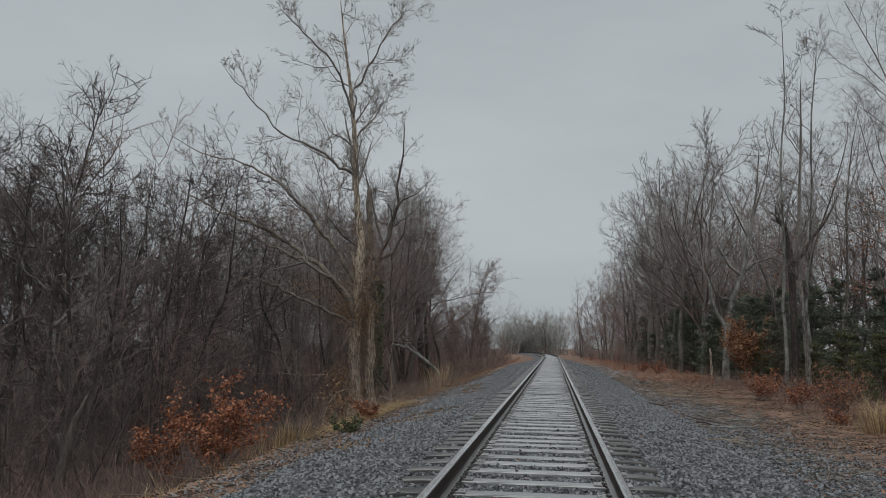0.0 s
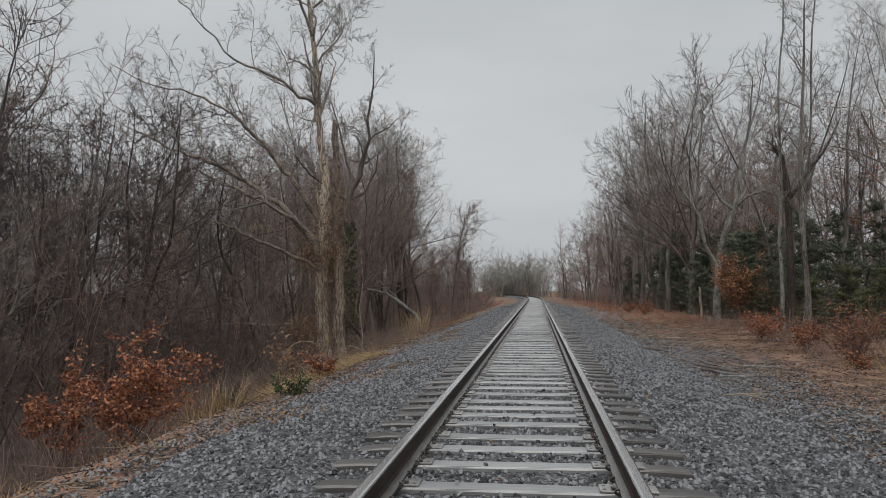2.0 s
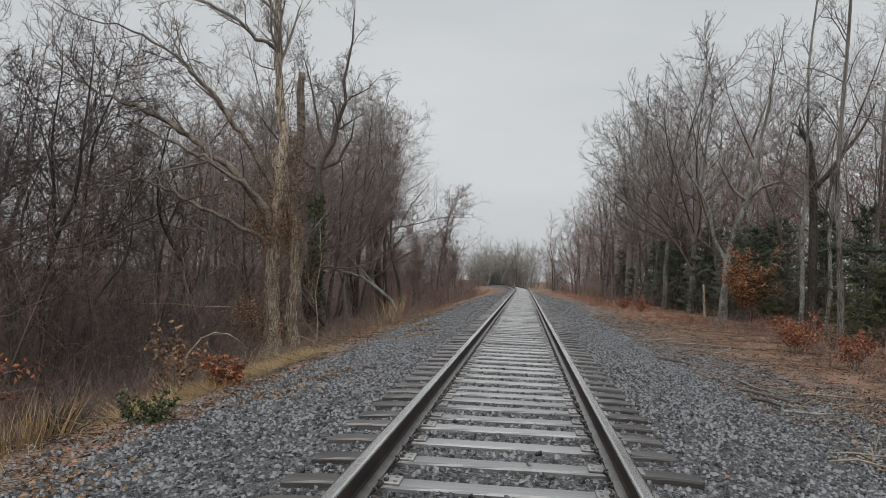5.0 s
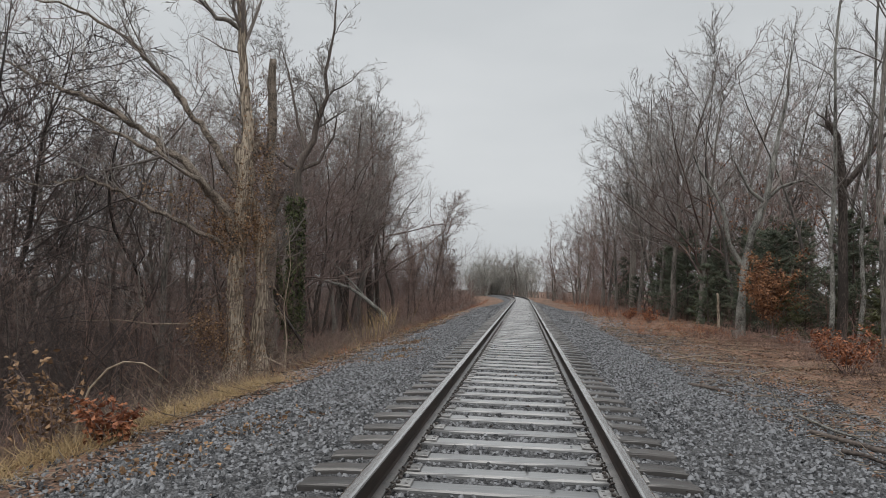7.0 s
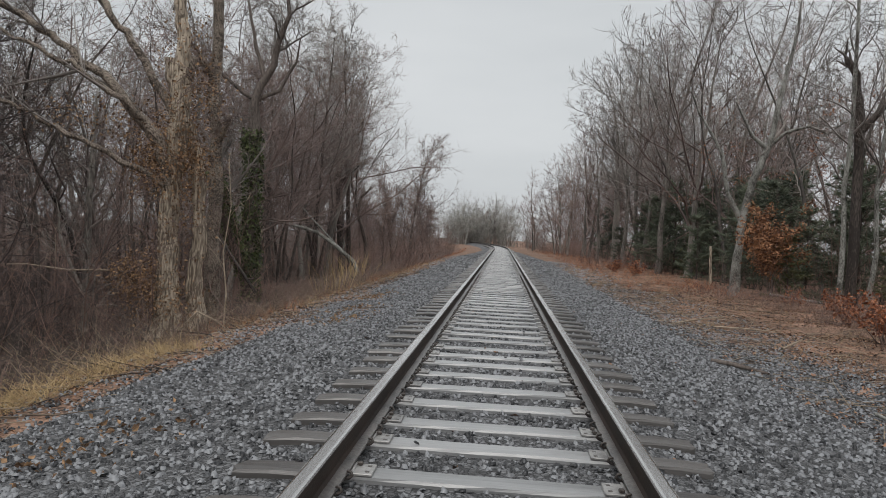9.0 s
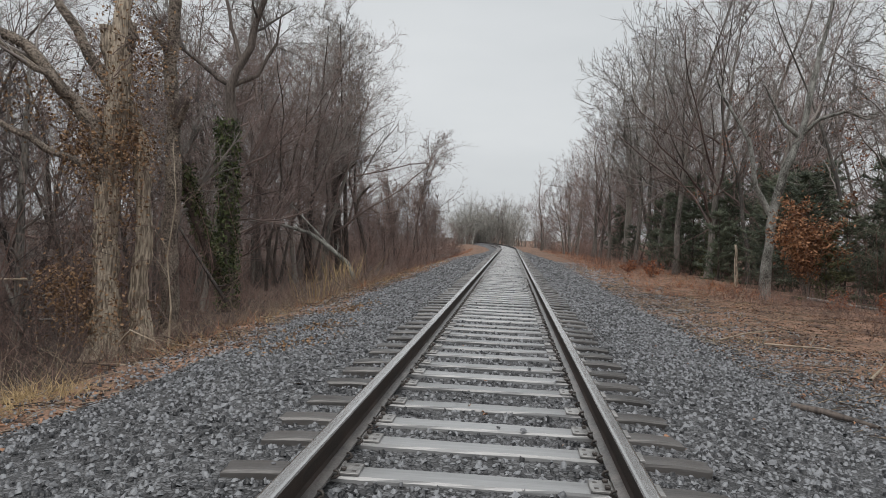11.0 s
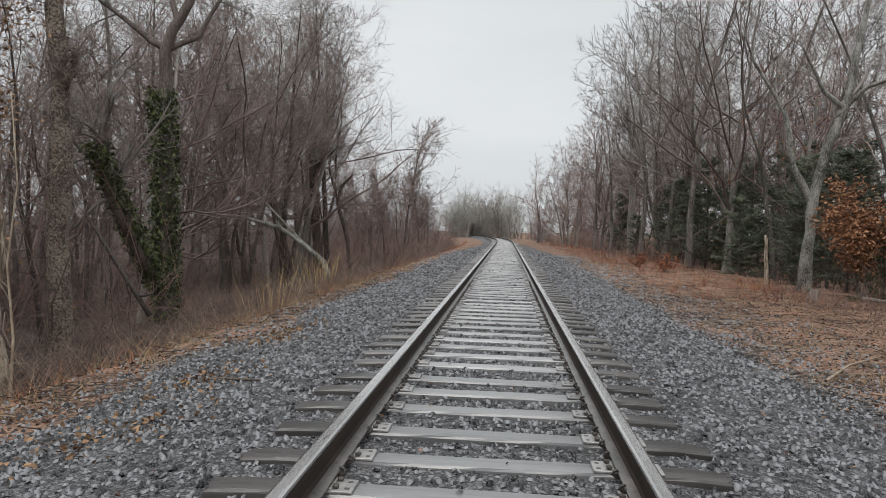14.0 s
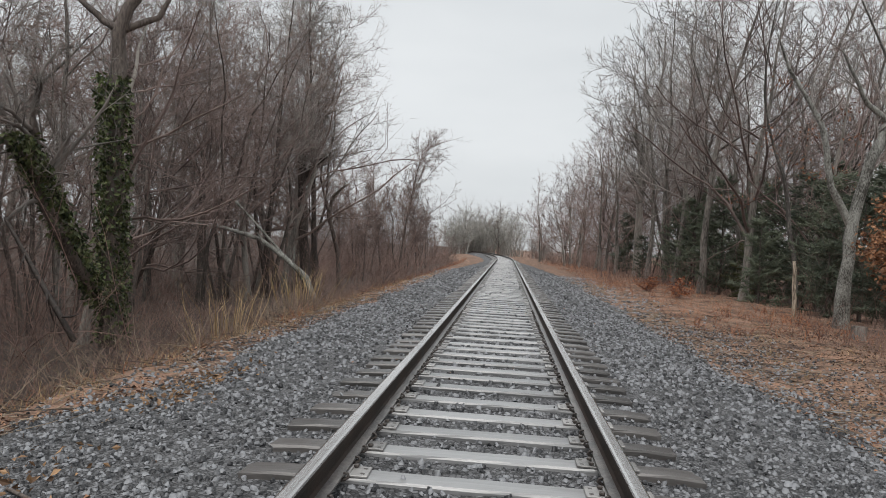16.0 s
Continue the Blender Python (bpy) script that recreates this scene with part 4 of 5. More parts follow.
# the other trees that stand out
def custom_tree(name, x, y, rows_list, bark, twig, label, seed, sprouts=((8, 5, 4), 45, 1.4), first=0.35, blunt=False, sub="stem", thin=0.5):
    """A tree from a few hand-set stems (rows of x, y, z, radius from its base), with twigs grown on them."""
    rng = random.Random(seed)
    t = empty_thing(name, pose(x, y, ground_z(x, y)), label, "tree")
    crown = Tubes()
    for rows in rows_list:
        pts, radii = [Vector(p[:3]) for p in rows], [p[3] for p in rows]
        fine_p, fine_r = [], []
        for i in range(len(pts) - 1):
            for k in range(3):
                fine_p.append(pts[i].lerp(pts[i + 1], k / 3) + Vector((rng.gauss(0, 0.015), rng.gauss(0, 0.015), 0)))
                fine_r.append(radii[i] + (radii[i + 1] - radii[i]) * k / 3)
        fine_p.append(pts[-1])
        fine_r.append(radii[-1])
        tb = Tubes()
        tb.add(fine_p, [q * rng.uniform(0.92, 1.1) for q in fine_r], 10, blunt, 0.1, rng)
        part(sub, tb.mesh(sub, bark), t)
        if sprouts:
            counts, sp, ln = sprouts
            sprout(rng, (fine_p, fine_r), crown, counts, sp, ln, 0.07, first, thin, 0.008)
    if sprouts:
        part("crown", crown.mesh("crown", twig), t, "bare twigs")
    return t


# ivy-clad tree
ivy = custom_tree("ivy_tree", -9.25, 36.2, [
    [(0, 0, -0.3, 0.28), (-0.05, -0.2, 1.6, 0.22), (0.05, -0.4, 3.9, 0.20), (0.05, -0.5, 6.4, 0.18), (0.0, -0.5, 7.4, 0.16), (0.18, -0.5, 8.0, 0.145), (0.6, -0.4, 8.8, 0.12), (0.72, -0.4, 9.6, 0.11), (1.1, -0.4, 10.6, 0.085), (0.95, -0.3, 11.6, 0.07), (1.25, -0.3, 13.4, 0.045), (1.3, -0.3, 15.4, 0.015)],
    [(-0.1, 0, 0.9, 0.15), (-0.1, -1.6, 2.0, 0.13), (-0.2, -3.0, 3.6, 0.12), (0.0, -3.6, 5.2, 0.10)],
    [(0.02, -0.45, 7.5, 0.10), (-0.5, -0.3, 7.75, 0.08), (-1.1, -0.2, 8.2, 0.07), (-2.1, 0, 8.9, 0.05), (-3.2, 0, 10.2, 0.015)],
    [(0.05, -0.45, 7.5, 0.09), (0.8, -0.2, 7.9, 0.07), (1.3, 0, 9.0, 0.045), (1.5, 0, 10.2, 0.015)],
    [(0.3, -0.45, 8.3, 0.08), (-0.1, -0.3, 9.4, 0.06), (-0.5, -0.2, 11.0, 0.04), (-1.1, -0.1, 13.0, 0.012)]],
    BARK_DARK, TWIG, "crooked forked tree wrapped in green ivy", 61, ((11, 7, 5, 4), 50, 2.7), 0.55)
rng = random.Random(62)
ivy_spots = []
for k in range(6500):
    z = rng.uniform(0.1, 6.4) if k % 5 < 3 else rng.uniform(1.0, 4.6)
    if k % 5 < 3:
        cx, cy, r = 0.0, -0.1 * z, 0.25
    else:
        cx, cy, r = -0.12, -0.95 * z + 0.6, 0.19
    a = rng.uniform(0, 6.28)
    q = r * rng.uniform(0.75, 1.7)
    ivy_spots.append((Vector((cx + math.cos(a) * q, cy + math.sin(a) * q, z)), 0.12))
tagged(part("ivy", leaf_mesh("ivy", ivy_spots, LEAF_GREEN, rng, 0.8), ivy, "glossy dark green ivy leaves"), kind="stuff")

custom_tree("broken_tree", -7.95, 28.7, [[(0.1, 0, -0.5, 0.266), (0.14, 0, 0.8, 0.200), (0.02, 0, 2.4, 0.185), (0.12, 0, 3.6, 0.185), (0.05, 0, 5.0, 0.155), (-0.1, 0, 6.4, 0.155), (-0.02, 0, 7.8, 0.133), (-0.1, 0, 9.0, 0.141), (-0.08, 0, 9.75, 0.111)],
    [(0.05, 0, 4.9, 0.111), (0.3, -0.15, 5.15, 0.089), (0.5, -0.25, 5.6, 0.067)],
    [(-0.05, 0, 6.6, 0.111), (-0.3, -0.15, 6.95, 0.089), (-0.45, -0.2, 7.25, 0.059)]], BARK_OLD, TWIG_RED, "dead standing trunk broken off on top, with thin dead twigs", 60, ((22, 5, 4), 65, 0.666), 0.08, blunt=True, thin=0.1)
custom_tree("snag", -11.0, 58.5, [
    [(0.6, 0, -0.3, 0.30), (0.2, 0, 3.0, 0.26), (-0.1, 0, 7.2, 0.25), (0.4, 0, 8.7, 0.20), (1.1, 0, 9.6, 0.13)],
    [(0, 0, 6.2, 0.18), (0.7, -0.1, 7.0, 0.14), (1.3, -0.2, 7.4, 0.09)]], BARK_DARK, TWIG, "dark dead trunk with two broken prongs", 63, None, blunt=True)
for k, (x, y, h) in enumerate(((-10.1, 59.0, 16.0), (-11.6, 55.0, 15.2), (-12.0, 61.5, 15.8), (-13.2, 51.0, 14.4))):
    bushy = tree_meshes(64 + k, h, 0.18, BARK_DARK, TWIG, 24, (9, 7, 4), 0.34, 54, 0.30, lean=0.01, lift=0.12, least=0.010, wobble=0.14)
    tree_thing("bushy_tree", bushy, on_ground(x, y, 20 + 70 * k), "bare tree with dense upturned side twigs")
custom_tree("crooked_tree", -10.4, 62.4, [
    [(0.9, 0, -0.3, 0.15), (0.7, 0, 2.0, 0.13), (0.0, 0, 4.3, 0.11), (0.2, 0, 5.4, 0.09), (1.0, 0, 6.2, 0.05)],
    [(0, 0, 4.4, 0.09), (-0.6, 0, 6.4, 0.06), (-0.5, 0, 8.0, 0.02)]], BARK_DARK, TWIG, "small crooked dark tree", 65, ((6, 5), 45, 0.9), 0.6)
custom_tree("lichen_tree", 10.06, 42.0, [
    [(0, 0, -0.3, 0.26), (0.05, 0, 1.5, 0.19), (0.15, 0, 3.2, 0.17), (0.55, 0, 5.0, 0.15), (1.15, 0.2, 6.3, 0.13), (1.6, 0.4, 8.6, 0.10), (2.2, 0.6, 11.5, 0.06), (2.5, 0.8, 14.5, 0.02)],
    [(0.12, 0, 3.0, 0.12), (-0.5, 0, 4.2, 0.10), (-0.9, 0, 6.0, 0.08), (-1.9, 0, 7.6, 0.05), (-2.4, 0, 8.8, 0.02)],
    [(1.1, 0.2, 6.2, 0.11), (0.4, 0.1, 6.7, 0.08), (0.0, 0, 7.4, 0.05), (-0.5, 0, 8.4, 0.02)],
    [(1.1, 0.2, 6.2, 0.09), (1.7, 0, 6.9, 0.07), (2.6, -0.2, 7.2, 0.055), (3.4, -0.2, 6.9, 0.04), (4.3, -0.3, 7.6, 0.02)]],
    BARK_LICHEN, TWIG, "forked tree with pale lichen-spotted bark", 66, ((7, 6, 5, 4), 44, 1.8), 0.45)
custom_tree("snag", 11.75, 35.3, [
    [(0.1, 0, -0.6, 0.19), (0.15, 0, 3.5, 0.15), (0.1, 0, 6.6, 0.15), (-0.1, 0, 8.0, 0.14), (-0.55, 0, 8.7, 0.10)],
    [(0.1, 0, 6.0, 0.12), (1.0, 0, 7.2, 0.09), (2.0, 0, 8.6, 0.05), (2.6, 0, 10, 0.02)]], BARK_DARK, TWIG, "dark broken-topped trunk with one live limb", 67, ((4, 4, 4), 45, 1.0), 0.8)
custom_tree("twin_tree", 11.35, 35.0, [
    [(0, 0, -0.5, 0.11), (0.08, 0, 2.0, 0.085), (0.0, 0, 4, 0.08), (0.15, 0, 6.5, 0.07), (0.2, 0.2, 11, 0.05), (0.55, 0.2, 15.5, 0.03), (0.5, 0.2, 19.5, 0.015)],
    [(1.0, 0.1, -0.5, 0.09), (1.2, 0.1, 2.0, 0.07), (1.1, 0.1, 4.0, 0.065), (1.5, 0.2, 8.0, 0.055), (1.8, 0.2, 14, 0.04), (2.2, 0.2, 18, 0.015)]], BARK_LICHEN, TWIG,
    "tall slender twin-stemmed tree with grey bark", 68, ((14, 7, 5, 4), 38, 3.0), 0.4)
custom_tree("lone_sapling", -10.45, 27.0, [
    [(0, 0, -0.3, 0.11), (0.0, 0, 2.0, 0.09), (0.02, 0, 4.2, 0.07), (0.1, 0, 6.5, 0.02)],
    [(0.22, 0.05, -0.3, 0.09), (0.2, 0.05, 1.8, 0.07)],
    [(-0.05, 0, 1.0, 0.05), (-0.7, 0, 2.2, 0.04), (-0.9, 0, 3.4, 0.015)]], BARK_GREY, TWIG, "thin grey sapling with a cut stem", 69, ((9, 5, 4), 58, 1.3), 0.3)
custom_tree("edge_tree", 10.35, 28.6, [
    [(0.1, 0, -0.4, 0.10), (0.0, 0, 2.5, 0.09), (-0.15, 0, 5.5, 0.075), (0.1, 0, 10, 0.05), (0.3, 0, 14, 0.015)]], BARK_GREY, TWIG, "slim pale trunk at the wood's edge", 70, ((9, 6, 4, 4), 40, 2.0), 0.45)
custom_tree("stump_snag", -8.6, 8.6, [[(0, 0, -0.2, 0.11), (0.05, 0, 0.6, 0.085), (0.2, 0, 1.3, 0.07), (0.42, 0, 1.9, 0.02)], [(0.1, 0, 0.7, 0.06), (-0.1, 0, 1.2, 0.03)]], BARK_DARK, TWIG, "small dark broken snag in the brush", 73, None, blunt=True)
custom_tree("dark_fork_tree", 12.3, 30.2, [[(0, 0, -0.3, 0.10), (0.05, 0, 1.2, 0.085), (-0.1, 0, 2.2, 0.07), (-0.4, 0, 3.2, 0.04)], [(0.05, 0, 1.1, 0.07), (0.7, 0, 1.8, 0.05), (1.1, 0, 2.9, 0.03)]], BARK_DARK, TWIG, "black forked dead tree at the wood's edge", 74, ((4, 3), 45, 0.7), 0.5)
custom_tree("dead_post_tree", 9.9, 45.4, [[(0, 0, -0.3, 0.085), (0.0, 0, 1.0, 0.07), (-0.05, 0, 1.9, 0.05)]], BARK_PALE, TWIG, "short pale broken stem", 71, None, blunt=True)
custom_tree("broken_tree", 10.6, 82.5, [
    [(0.2, 0, -0.3, 0.36), (0.2, 0, 5, 0.30), (0.1, 0, 9.6, 0.26), (-0.4, 0, 11.3, 0.16)],
    [(0.2, 0, 8.5, 0.2), (0.8, 0, 12, 0.15), (1.4, 0, 17, 0.09), (1.5, 0, 21, 0.02)]], BARK_GREY, TWIG, "tall tree with a broken dark stub", 72, ((14, 7, 5, 4), 42, 3.2), 0.35, blunt=True)


# oaks that still hold some brown leaves
for k, (x, y) in enumerate(((14.6, 42.5), (15.0, 33.0), (12.6, 52.5), (13.5, 24.0))):
    rng = random.Random(80 + k)
    oak = tree_thing("oak_tree", TALL[k], on_ground(x, y, 70 * k, 0.95, 2), "tall bare oak that still holds some brown leaves", "tree")
    leaves = []
    for c in range(16):
        q = Vector((rng.gauss(0, 1.4), rng.gauss(0, 1.4), rng.uniform(5.0, 10.5)))
        leaves += [(q + Vector((rng.gauss(0, 0.35), rng.gauss(0, 0.35), rng.gauss(0, 0.22))), 0.10) for _ in range(34)]
    tagged(part("foliage", leaf_mesh("foliage", leaves, LEAF_RUST, rng, 0.6), oak, "clusters of dry brown leaves"), kind="stuff")

# ---- fallen and cut wood ----
def build_fallen_branch(name, rows, mat, label, seed, twigs=0):
    rng = random.Random(seed)
    base = Vector((rows[0][0], rows[0][1], rows[0][2]))
    ob = Tubes()
    pts, radii = [Vector(r[:3]) - base for r in rows], [r[3] for r in rows]
    ob.add(pts, radii, 7 if radii[0] > 0.03 else 5, True, 0.08, rng)
    if twigs:
        sprout(rng, (pts, radii), ob, (twigs, 3), 50, 0.9, 0.0, 0.3, 0.5, 0.006)
    o = new(name, ob.mesh(name, mat))
    o.location = base
    return tagged(o, label, "fallen branch")


build_fallen_branch("fallen_tree", [(-7.4, 48.3, -1.3, 0.13), (-7.85, 48.5, -0.40, 0.12), (-8.84, 48.5, 0.38, 0.105), (-9.83, 48.5, 1.02, 0.09), (-11.28, 48.5, 1.38, 0.075), (-13.0, 48.5, 1.54, 0.05)], BARK_LICHEN, "pale fallen trunk leaning up out of the brush", 1, 5)
build_fallen_branch("fallen_limb", [(-8.0, 48.6, -0.5, 0.06), (-8.5, 48.6, 0.1, 0.055), (-10.64, 48.6, 2.19, 0.045), (-11.78, 48.6, 3.18, 0.025)], BARK_LICHEN, "thin fallen limb leaning across a trunk", 2, 3)
build_fallen_branch("fallen_tree", [(-9.32, 32.10, 1.27, 0.030), (-8.88, 31.99, 0.73, 0.040), (-8.51, 31.90, 0.27, 0.048), (-8.07, 31.79, -0.27, 0.052), (-7.57, 31.67, -0.88, 0.058)], BARK_BLACK, "dark leaning dead trunk in the brush", 3, 4)
build_fallen_branch("fallen_log", [(10.3, 38.4, -0.38, 0.06), (11.2, 37.6, -0.48, 0.055), (12.2, 36.8, -0.55, 0.04)], BARK_LICHEN, "pale log lying at the wood's edge", 4)
build_fallen_branch("dark_branch", [(2.95, 19.1, -0.30, 0.03), (3.2, 18.9, -0.31, 0.035), (3.55, 18.6, -0.36, 0.02)], BARK_DARK, "short dark branch on the gravel", 5)
build_fallen_branch("branch", [(2.8, 9.5, -0.24, 0.010), (3.1, 9.65, -0.24, 0.012), (3.4, 9.6, -0.30, 0.008)], CUT_WOOD, "pale broken branch on the gravel", 6)
build_fallen_branch("branch", [(4.5, 24.7, -0.38, 0.016), (4.9, 24.4, -0.36, 0.018), (5.3, 24.45, -0.37, 0.014), (5.7, 24.2, -0.38, 0.008)], CUT_WOOD, "pale stripped branch among the leaves", 7, 3)
build_fallen_branch("dark_branch", [(3.5, 15.0, -0.33, 0.03), (3.9, 14.2, -0.36, 0.035), (4.1, 13.8, -0.36, 0.02)], BARK_DARK, "dark rotten branch by the gravel", 8)
build_fallen_branch("dark_branch", [(-2.55, 22.5, -0.22, 0.012), (-2.2, 22.2, -0.16, 0.014), (-1.95, 22.05, -0.12, 0.008)], BARK_DARK, "thin dark stick on the ballast", 9)
build_fallen_branch("arched_branch", [(-5.7, 15.0, -1.0, 0.018), (-5.68, 15.05, -0.6, 0.017), (-5.58, 15.1, -0.25, 0.016), (-5.4, 15.2, 0.0, 0.014), (-5.2, 15.25, 0.1, 0.012), (-4.98, 15.35, 0.08, 0.010), (-4.8, 15.4, -0.03, 0.008), (-4.68, 15.5, -0.18, 0.005)], CUT_WOOD, "pale bent branch arching over the bank", 10)

build_fallen_branch("branch", [(4.63, 21.17, -0.33, 0.022), (5.21, 22.15, -0.33, 0.017), (5.92, 23.44, -0.33, 0.011), (5.95, 21.16, -0.33, 0.005)], CUT_WOOD, "pale forked branch lying on the leaf litter", 30, 3)
build_fallen_branch("branch", [(3.68, 24.47, -0.33, 0.020), (4.47, 25.71, -0.33, 0.015), (5.23, 26.54, -0.33, 0.010)], CUT_WOOD, "pale stripped stick on the leaf litter", 31, 2)
build_fallen_branch("branch", [(3.80, 16.29, -0.33, 0.022), (3.81, 15.15, -0.33, 0.017), (3.96, 14.49, -0.33, 0.011)], BARK_LICHEN, "grey branch across the gravel edge", 32, 3)
build_fallen_branch("dark_branch", [(3.40, 13.87, -0.33, 0.030), (3.56, 13.71, -0.33, 0.022), (3.61, 13.26, -0.33, 0.015)], BARK_DARK, "dark rotten branch at the gravel edge", 33, 2)
build_fallen_branch("branch", [(4.39, 14.66, -0.33, 0.024), (4.72, 14.63, -0.33, 0.018), (4.98, 14.45, -0.33, 0.012)], BARK_LICHEN, "grey fallen branch among brown leaves", 34, 2)
build_fallen_branch("branch", [(3.50, 12.82, -0.33, 0.020), (3.93, 12.73, -0.33, 0.015), (4.52, 12.95, -0.33, 0.010)], BARK_LICHEN, "long grey branch at the gravel edge", 35, 3)
build_fallen_branch("branch", [(3.14, 10.30, -0.33, 0.014), (3.36, 10.38, -0.33, 0.011), (3.60, 10.30, -0.33, 0.007)], CUT_WOOD, "pale thin branch on the gravel", 36, 2)

build_fallen_branch("dead_branch", [(-5.95, 24.6, -1.3, 0.022), (-5.92, 24.6, -0.3, 0.018), (-6.05, 24.65, 0.6, 0.014), (-5.9, 24.6, 1.6, 0.010), (-6.0, 24.6, 2.7, 0.005)], CUT_WOOD, "thin pale dead stem beside the old tree", 50, 6)
build_fallen_branch("dead_branch", [(-6.5, 23.6, -1.0, 0.020), (-6.1, 23.5, -0.6, 0.018), (-5.7, 23.5, -0.75, 0.014), (-5.3, 23.3, -0.95, 0.008)], CUT_WOOD, "pale crooked branch on the bank", 51, 3)
build_fallen_branch("dead_branch", [(-8.4, 24.2, 0.1, 0.022), (-9.3, 24.2, 0.05, 0.020), (-10.3, 24.3, 0.12, 0.014), (-11.4, 24.4, 0.05, 0.006)], CUT_WOOD, "pale dead branch reaching out of the brush", 52, 4)
build_fallen_branch("dead_branch", [(-5.5, 27.6, -0.95, 0.018), (-5.1, 27.2, -0.7, 0.016), (-4.75, 27.0, -0.72, 0.010), (-4.4, 26.9, -0.55, 0.005)], CUT_WOOD, "pale forked twig on the bank", 53, 4)


def build_stump():
    rng = random.Random(8)
    t = Tubes()
    t.add([Vector((0, 0, -0.15)), Vector((0, 0, 0.02)), Vector((0, 0, 0.12)), Vector((0.01, 0, 0.33))], [0.28, 0.21, 0.19, 0.18], 14, True, 0.07, rng)
    o = new("tree_stump", t.mesh("tree_stump", BARK_GREY, False))
    o.location = (8.75, 37.9, ground_z(8.75, 37.9))
    tagged(o, "sawn grey tree stump at the wood's edge", "tree stump")


build_stump()


# ---- evergreens in the right-hand wood ----
def pine_meshes(seed, height, width, needle):
    rng = random.Random(seed)
    trunk, green = Tubes(), Tubes()
    c = bend(rng, Vector((0, 0, -0.2)), Vector((0, 0, 1)), height, height * 0.014, 0.006, 7, 0.02, 0.02)
    trunk.add(*c)
    tiers = int(height * 4.6)
    for k in range(tiers):
        u = min(0.985, 0.07 + 0.92 * (k + rng.uniform(-0.8, 0.8)) / tiers)
        p = Vector((0, 0, u * height - 0.2))
        for s in range(rng.randint(4, 6)):
            a = rng.uniform(0, 6.28)
            L = width * 0.5 * (1.05 - u) ** 0.5 * rng.uniform(0.25, 1.25)
            d = Vector((math.cos(a), math.sin(a), rng.uniform(-0.2, 0.7)))
            limb = bend(rng, p, d, L, 0.012, 0.003, 4, 0.08, 0.02)
            trunk.add(*limb)
            for q in range(int(13 + L * 20)):
                f = rng.uniform(0.25, 1) * 3.99
                i = int(f)
                e = limb[0][i].lerp(limb[0][i + 1], f - i)
                dirn = (d.normalized() * 0.5 + Vector((rng.gauss(0, 0.6), rng.gauss(0, 0.6), rng.gauss(0.05, 0.4)))).normalized()
                green.add([e, e + dirn * rng.uniform(0.14, 0.34)], [rng.uniform(0.014, 0.030), 0], 3)
    return trunk.mesh("trunk", BARK_DARK), green.mesh("needles", needle)


PINES = [pine_meshes(1, 5.5, 3.4, NEEDLE), pine_meshes(2, 4.0, 2.8, NEEDLE), pine_meshes(3, 3.2, 2.4, NEEDLE_OLIVE)]
rng = random.Random(33)
for x, y, s, k in ((12.3, 44, 1.0, 0), (14.2, 40, 1.15, 0), (11.6, 47, 0.9, 1), (13.0, 50, 1.1, 0), (11.2, 53, 1.0, 1), (12.6, 56, 1.1, 0), (11.4, 60, 1.2, 0), (13.6, 63, 1.2, 0),
                   (11.8, 68, 1.1, 0), (12.8, 74, 1.2, 0), (13.2, 32.5, 1.0, 1), (12.2, 29.5, 0.9, 2), (13.8, 26, 1.0, 1), (12.6, 22, 0.9, 2), (14.5, 36.5, 1.1, 0), (16, 45, 1.2, 0),
                   (11.1, 38.8, 0.8, 2), (15.5, 30, 1.2, 0), (10.8, 24.5, 0.6, 2), (16.5, 53, 1.2, 0), (11.2, 90, 1.1, 0), (10.9, 80, 0.9, 1), (14.6, 57, 1.3, 0), (15.2, 66, 1.4, 0), (13.2, 70, 1.3, 0), (17.5, 60, 1.5, 0), (18.0, 40, 1.3, 0), (17.2, 34, 1.2, 0), (16.6, 26, 1.1, 1), (12.0, 65, 1.1, 1), (14.4, 48, 1.2, 0), (13.8, 53.5, 1.15, 0), (12.2, 58.5, 0.9, 2), (12.4, 40.5, 1.0, 1), (14.8, 43, 1.1, 1), (12.9, 47.2, 1.05, 0), (11.7, 72, 1.1, 0), (12.9, 27.6, 0.9, 2), (11.6, 31.5, 0.75, 2), (13.6, 29.8, 1.0, 1)):
    t = empty_thing("young_pine", on_ground(x, y, rng.uniform(0, 360), s), ("young pine with dull dark green needles", "young pine with dull dark green needles", "small juniper-like evergreen, olive green")[k], "conifer", "evergreens of the wood")
    part("trunk", PINES[k][0], t)
    part("needles", PINES[k][1], t)


